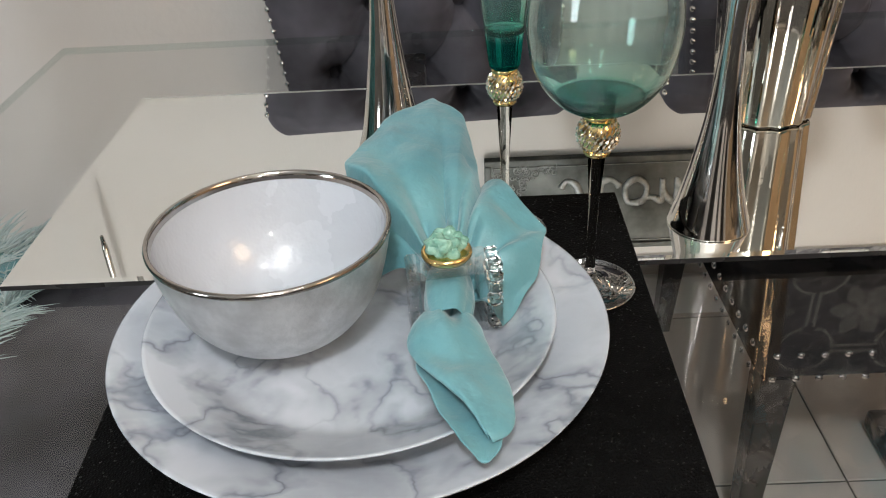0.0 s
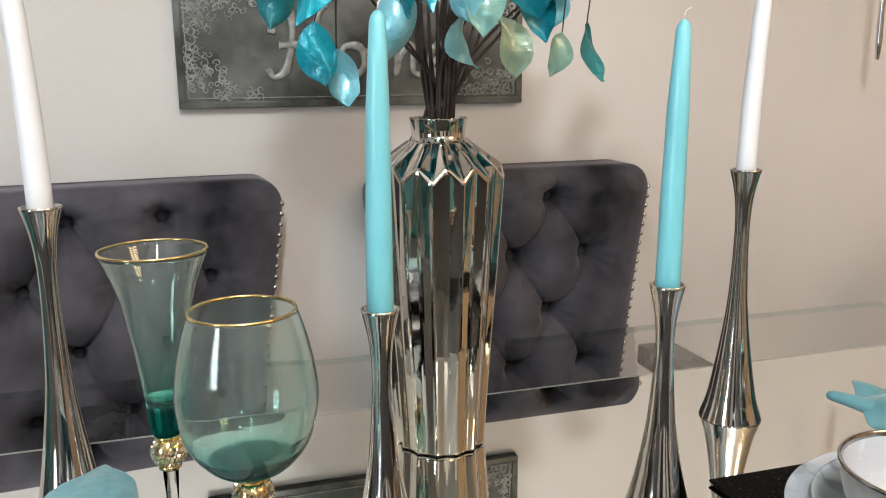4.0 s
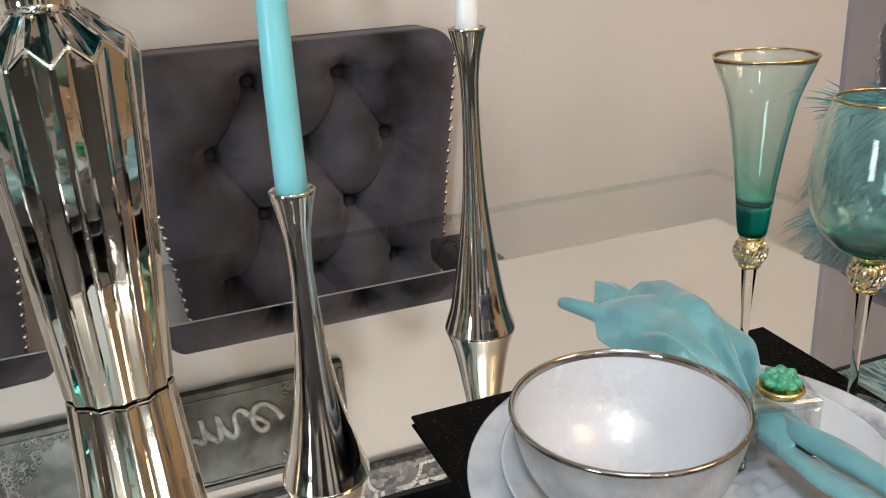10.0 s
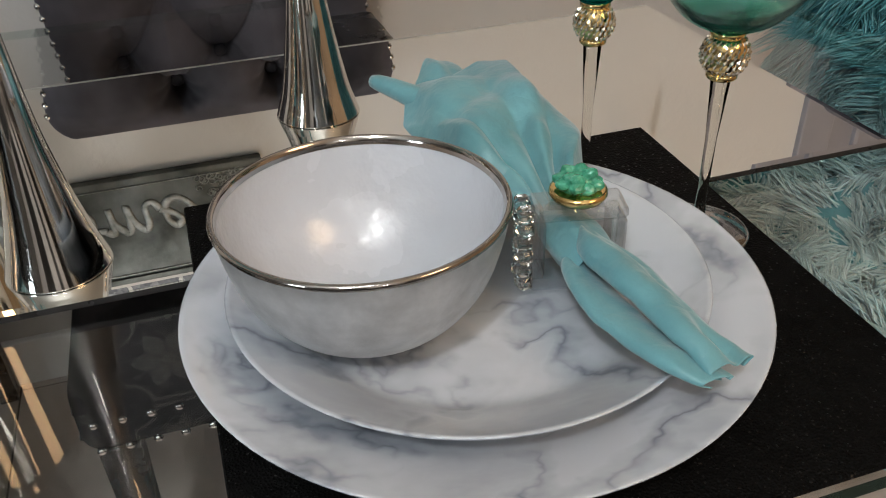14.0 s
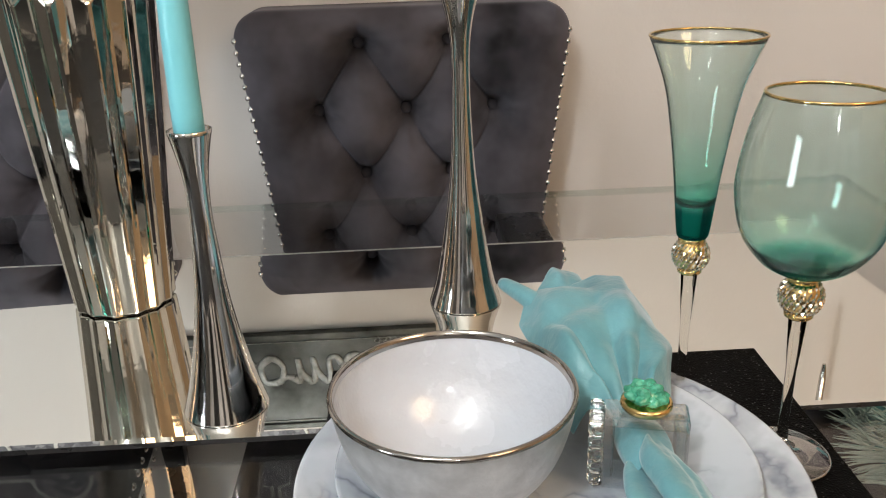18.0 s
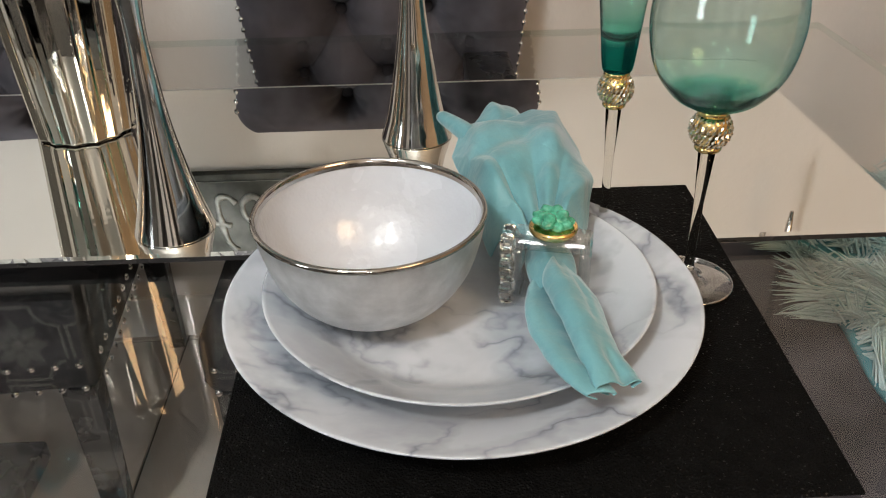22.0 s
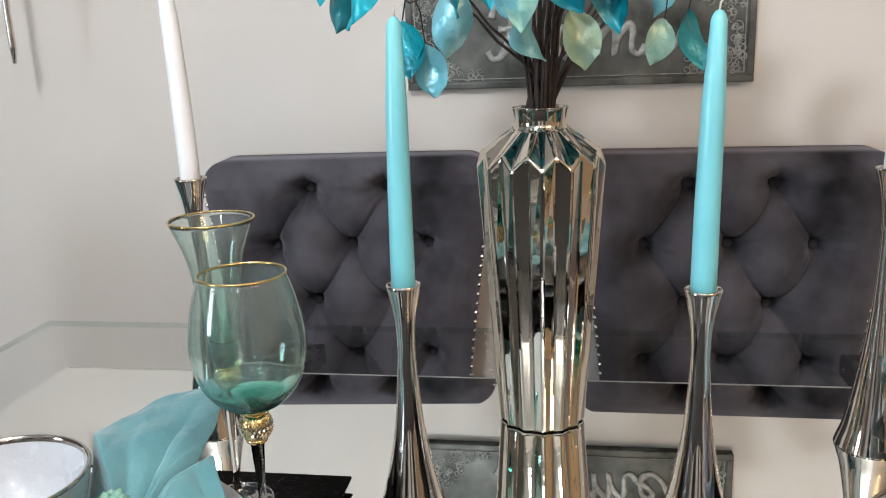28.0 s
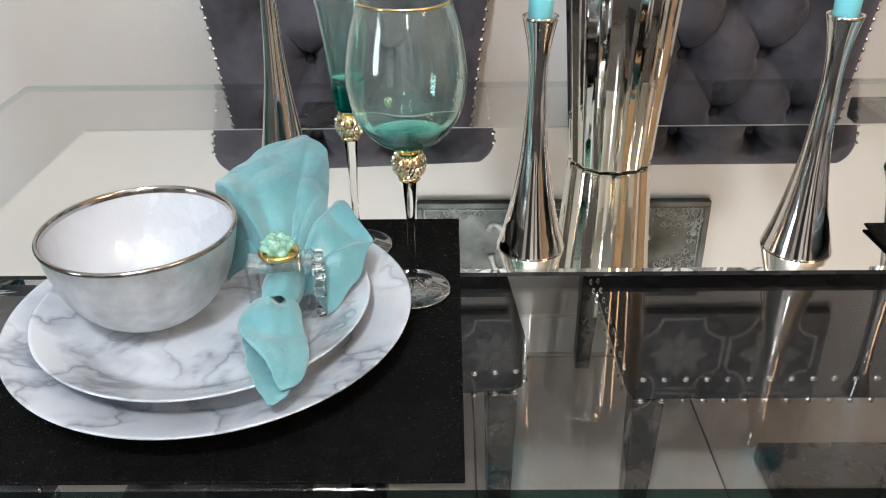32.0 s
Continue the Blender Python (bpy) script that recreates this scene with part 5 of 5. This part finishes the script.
for rx, lab in ((1.444, "wall sconce with long hammered silver rods"), (-0.664, "wall sconce with long hammered silver rods")):
    sc = thing("wall_sconce", (rx, WY1, 1.60), lab, "sconce", "wall sconces")
    part("back_plate", box_bm(-0.05, 0.05, -0.014, -0.0005, 0.18, 0.42, 0.004), ROD, sc)
    put("bracket", tube("bracket", [(0, -0.01, 0.26), (0, -0.06, 0.25), (0, -0.112, 0.27)], 0.006, 10), ROD, sc)
    pts = [(0.0004 * math.sin(k * 1.7), -0.115, 0.36 - 0.76 * k / 24) for k in range(25)]
    put("rod", tube("rod", pts, [0.0064 + 0.0003 * math.sin(k * 2.3) if k < 24 else 0.0035 for k in range(25)], 12), ROD, sc, "long hammered silver rod")

# ---- leaves in the vase ----
bouquet = thing("leaf_arrangement", (VX, VY, MZ + 0.36), "dried teal and aqua leaf branches standing in the silver vase", "leaf arrangement")
LEAF_MES = []


def leaf_me(length, width, cup, curl, tip):
    nu, nv = 6, 10
    verts, faces = [], []
    for side in (1, -1):
        for j in range(nv + 1):
            t = j / nv
            w = width * 0.5 * math.sin(math.pi * t ** 0.86) ** 0.70 if 0 < t < 1 else 0.0006
            if t > 0.85:
                w = max(w * (1 - (t - 0.85) * 4.2), 0.0006)
            for i in range(nu + 1):
                s = 2 * i / nu - 1
                x = s * w
                z = cup * (s * s) * w * 2 + curl * math.sin(t * 3.0) * length + 0.0020 * math.sin(9 * t + 3 * s + 5 * tip) + tip * s * w * (t - 0.35) * 1.6 + side * 0.00035
                verts.append((x, t * length, z))
    m = nu + 1
    h = (nv + 1) * m
    for j in range(nv):
        for i in range(nu):
            a = j * m + i
            faces.append((a, a + 1, a + m + 1, a + m))
            faces.append((h + a + m, h + a + m + 1, h + a + 1, h + a))
    return mesh_from("leaf", verts, faces)


rngl = random.Random(12)
for mat in (LEAF_A, LEAF_B, LEAF_C, LEAF_D):
    for k in range(4):
        me = leaf_me(rngl.uniform(0.058, 0.078), rngl.uniform(0.036, 0.048), rngl.uniform(-0.45, 0.55), rngl.uniform(-0.20, 0.24), rngl.uniform(-0.9, 0.9))
        me.materials.append(mat)
        LEAF_MES.append(me)
W_MAT = [0, 0, 0, 0, 0, 0, 1, 2, 3, 3, 3]


def add_leaf(p, d, up, scale=1.0, which=None):
    d = Vector(d).normalized()
    up = Vector(up)
    x = d.cross(up)
    if x.length < 1e-4:
        x = d.orthogonal()
    x.normalize()
    z = x.cross(d)
    m = Matrix((x, d, z)).transposed().to_4x4()
    m.translation = p
    k = rngl.choice(W_MAT) if which is None else which
    put("leaf", LEAF_MES[k * 4 + rngl.randrange(4)], None, bouquet, m=m @ Matrix.Scale(scale, 4))


def branch(points, seed, r=0.0023):
    pts = [Vector(q) for q in smooth_prof([tuple(p) for p in points], 5)]
    pts = [q + noise.noise_vector(q * 25 + Vector((seed, 0, 0))) * 0.006 * min(1, max(0, q.z) * 8) for q in pts]
    put("stem", tube("stem", pts, [r * (1 - 0.68 * k / len(pts)) for k in range(len(pts))], 6), TWIG, bouquet)
    return pts


# low outer sprays: the end of each branch and its leaves (middle of the leaf over the vase's mouth, and its kind)
SPRAYS = (
    ((-0.190, -0.160, 0.172), ((-0.205, -0.153, 0.153, 0), (-0.153, -0.184, 0.143, 0), (-0.178, -0.153, 0.119, 3), (-0.097, -0.152, 0.145, 0))),
    ((-0.110, -0.085, 0.118), ((-0.141, -0.065, 0.088, 0), (-0.119, -0.055, 0.063, 1), (-0.072, -0.139, 0.116, 1), (-0.060, -0.120, 0.150, 0))),
    ((0.000, -0.160, 0.165), ((-0.005, -0.165, 0.125, 2), (0.034, -0.100, 0.092, 2), (0.022, -0.176, 0.140, 0), (-0.007, -0.111, 0.092, 1), (-0.030, -0.150, 0.160, 1), (0.050, -0.130, 0.165, 0))),
    ((0.080, -0.090, 0.205), ((0.068, -0.100, 0.185, 3), (0.095, -0.080, 0.190, 0), (0.098, -0.110, 0.160, 0), (0.060, -0.120, 0.205, 0), (0.110, -0.060, 0.215, 0))),
    ((0.140, -0.035, 0.130), ((0.131, -0.032, 0.080, 2), (0.153, -0.046, 0.089, 3), (0.120, -0.020, 0.135, 1))),
    ((0.255, -0.010, 0.215), ((0.130, -0.030, 0.172, 3), (0.165, -0.020, 0.176, 0), (0.192, -0.025, 0.168, 3), (0.235, -0.020, 0.182, 1), (0.262, -0.025, 0.208, 3), (0.285, -0.020, 0.210, 0), (0.308, -0.020, 0.192, 1))))


def spray(k, end, leaves):
    e = Vector(end)
    pts = branch([(0.010 * math.cos(k), 0.010 * math.sin(k), -0.10), (0.014 * math.cos(k), 0.012 * math.sin(k), 0.02), e * 0.45 + Vector((0, 0, 0.055)), e * 0.85 + Vector((0, 0, 0.045)), e + Vector((0.02 * math.copysign(1, e.x), 0, 0.015))], 60 + k)
    for x, y, z, which in leaves:
        q = Vector((x, y, z + 0.026))
        near = min(pts[8:], key=lambda p: (p - q).length)
        mid = (near + q) / 2 + Vector((0, 0, 0.012))
        put("twig", tube("twig", [near, mid, q], [0.0011, 0.0009, 0.0007], 5), TWIG, bouquet)
        add_leaf(q, (rngl.uniform(-0.45, 0.45), rngl.uniform(-0.25, 0.25), -1.0), (rngl.uniform(-1.5, 1.5), -1.0, rngl.uniform(-0.3, 0.6)), rngl.uniform(0.70, 1.0), which)


for k, (end, leaves) in enumerate(SPRAYS):
    spray(k, end, leaves)

# the crown above
for s in range(24):
    a = s * 2.39996 + 0.3
    spread = 0.05 + 0.25 * ((s * 0.618) % 1.0)
    height = 0.44 - 0.55 * spread + rngl.uniform(-0.04, 0.06)
    r0 = 0.018 * math.sqrt((s * 0.37) % 1.0)
    ex, ey = spread * math.cos(a) * 0.92 + 0.22 * spread, spread * math.sin(a) * 0.80
    left = ex < -0.05
    pts = branch([(r0 * math.cos(a + 2), r0 * math.sin(a + 2), -0.10), (r0 * math.cos(a), r0 * math.sin(a), 0.02), (ex * 0.32, ey * 0.32, 0.06 + height * 0.42), (ex * 0.75, ey * 0.75, height * 0.86), (ex * 1.10, ey * 1.10, height)], s)
    for k in range(10, len(pts)):
        if pts[k].z < 0.19:
            continue
        for _ in range(1 if k % 2 else 2):
            if rngl.random() < (0.58 if left else 0.22):
                continue
            q = pts[k]
            flat = Vector((q.x, q.y, 0))
            out = flat.normalized() if flat.length > 0.01 else Vector((1, 0, 0))
            d = out * rngl.uniform(0.2, 1.0) + Vector((rngl.uniform(-0.8, 0.8), rngl.uniform(-0.8, 0.5), rngl.uniform(-1.0, 0.6)))
            up = Vector((rngl.uniform(-0.9, 0.9), -1.0 + rngl.uniform(-0.3, 0.9), rngl.uniform(-0.3, 1.1)))
            add_leaf(q, d, up, rngl.uniform(0.65, 1.0), rngl.choice((0, 0, 1)) if left else None)

# a dense spray hanging before the stems
spray(7, (-0.030, -0.150, 0.225), ((-0.045, -0.140, 0.165, 0), (0.010, -0.150, 0.178, 3), (0.036, -0.140, 0.150, 0), (-0.015, -0.130, 0.195, 0), (-0.070, -0.130, 0.190, 1), (0.060, -0.110, 0.135, 0), (-0.028, -0.160, 0.140, 1)))

# ---- floor tiles ----
TS = 0.473
tile_me = box_me("tile", -TS / 2 + 0.002, TS / 2 - 0.002, -TS / 2 + 0.002, TS / 2 - 0.002, -0.004, 0.0, bevel=0.0015, seg=1)
tile_me.materials.append(TILE)
for i in range(-8, 7):
    for j in range(-12, 2):
        x, y = 0.668 + TS * (i + 0.5), 1.045 + TS * (j + 0.5)
        if WX0 - 0.05 < x < WX1 + 0.05 and WY0 - 0.05 < y < WY1 + 0.25:
            put("tile", tile_me, None, floor, at=(x, y, 0))
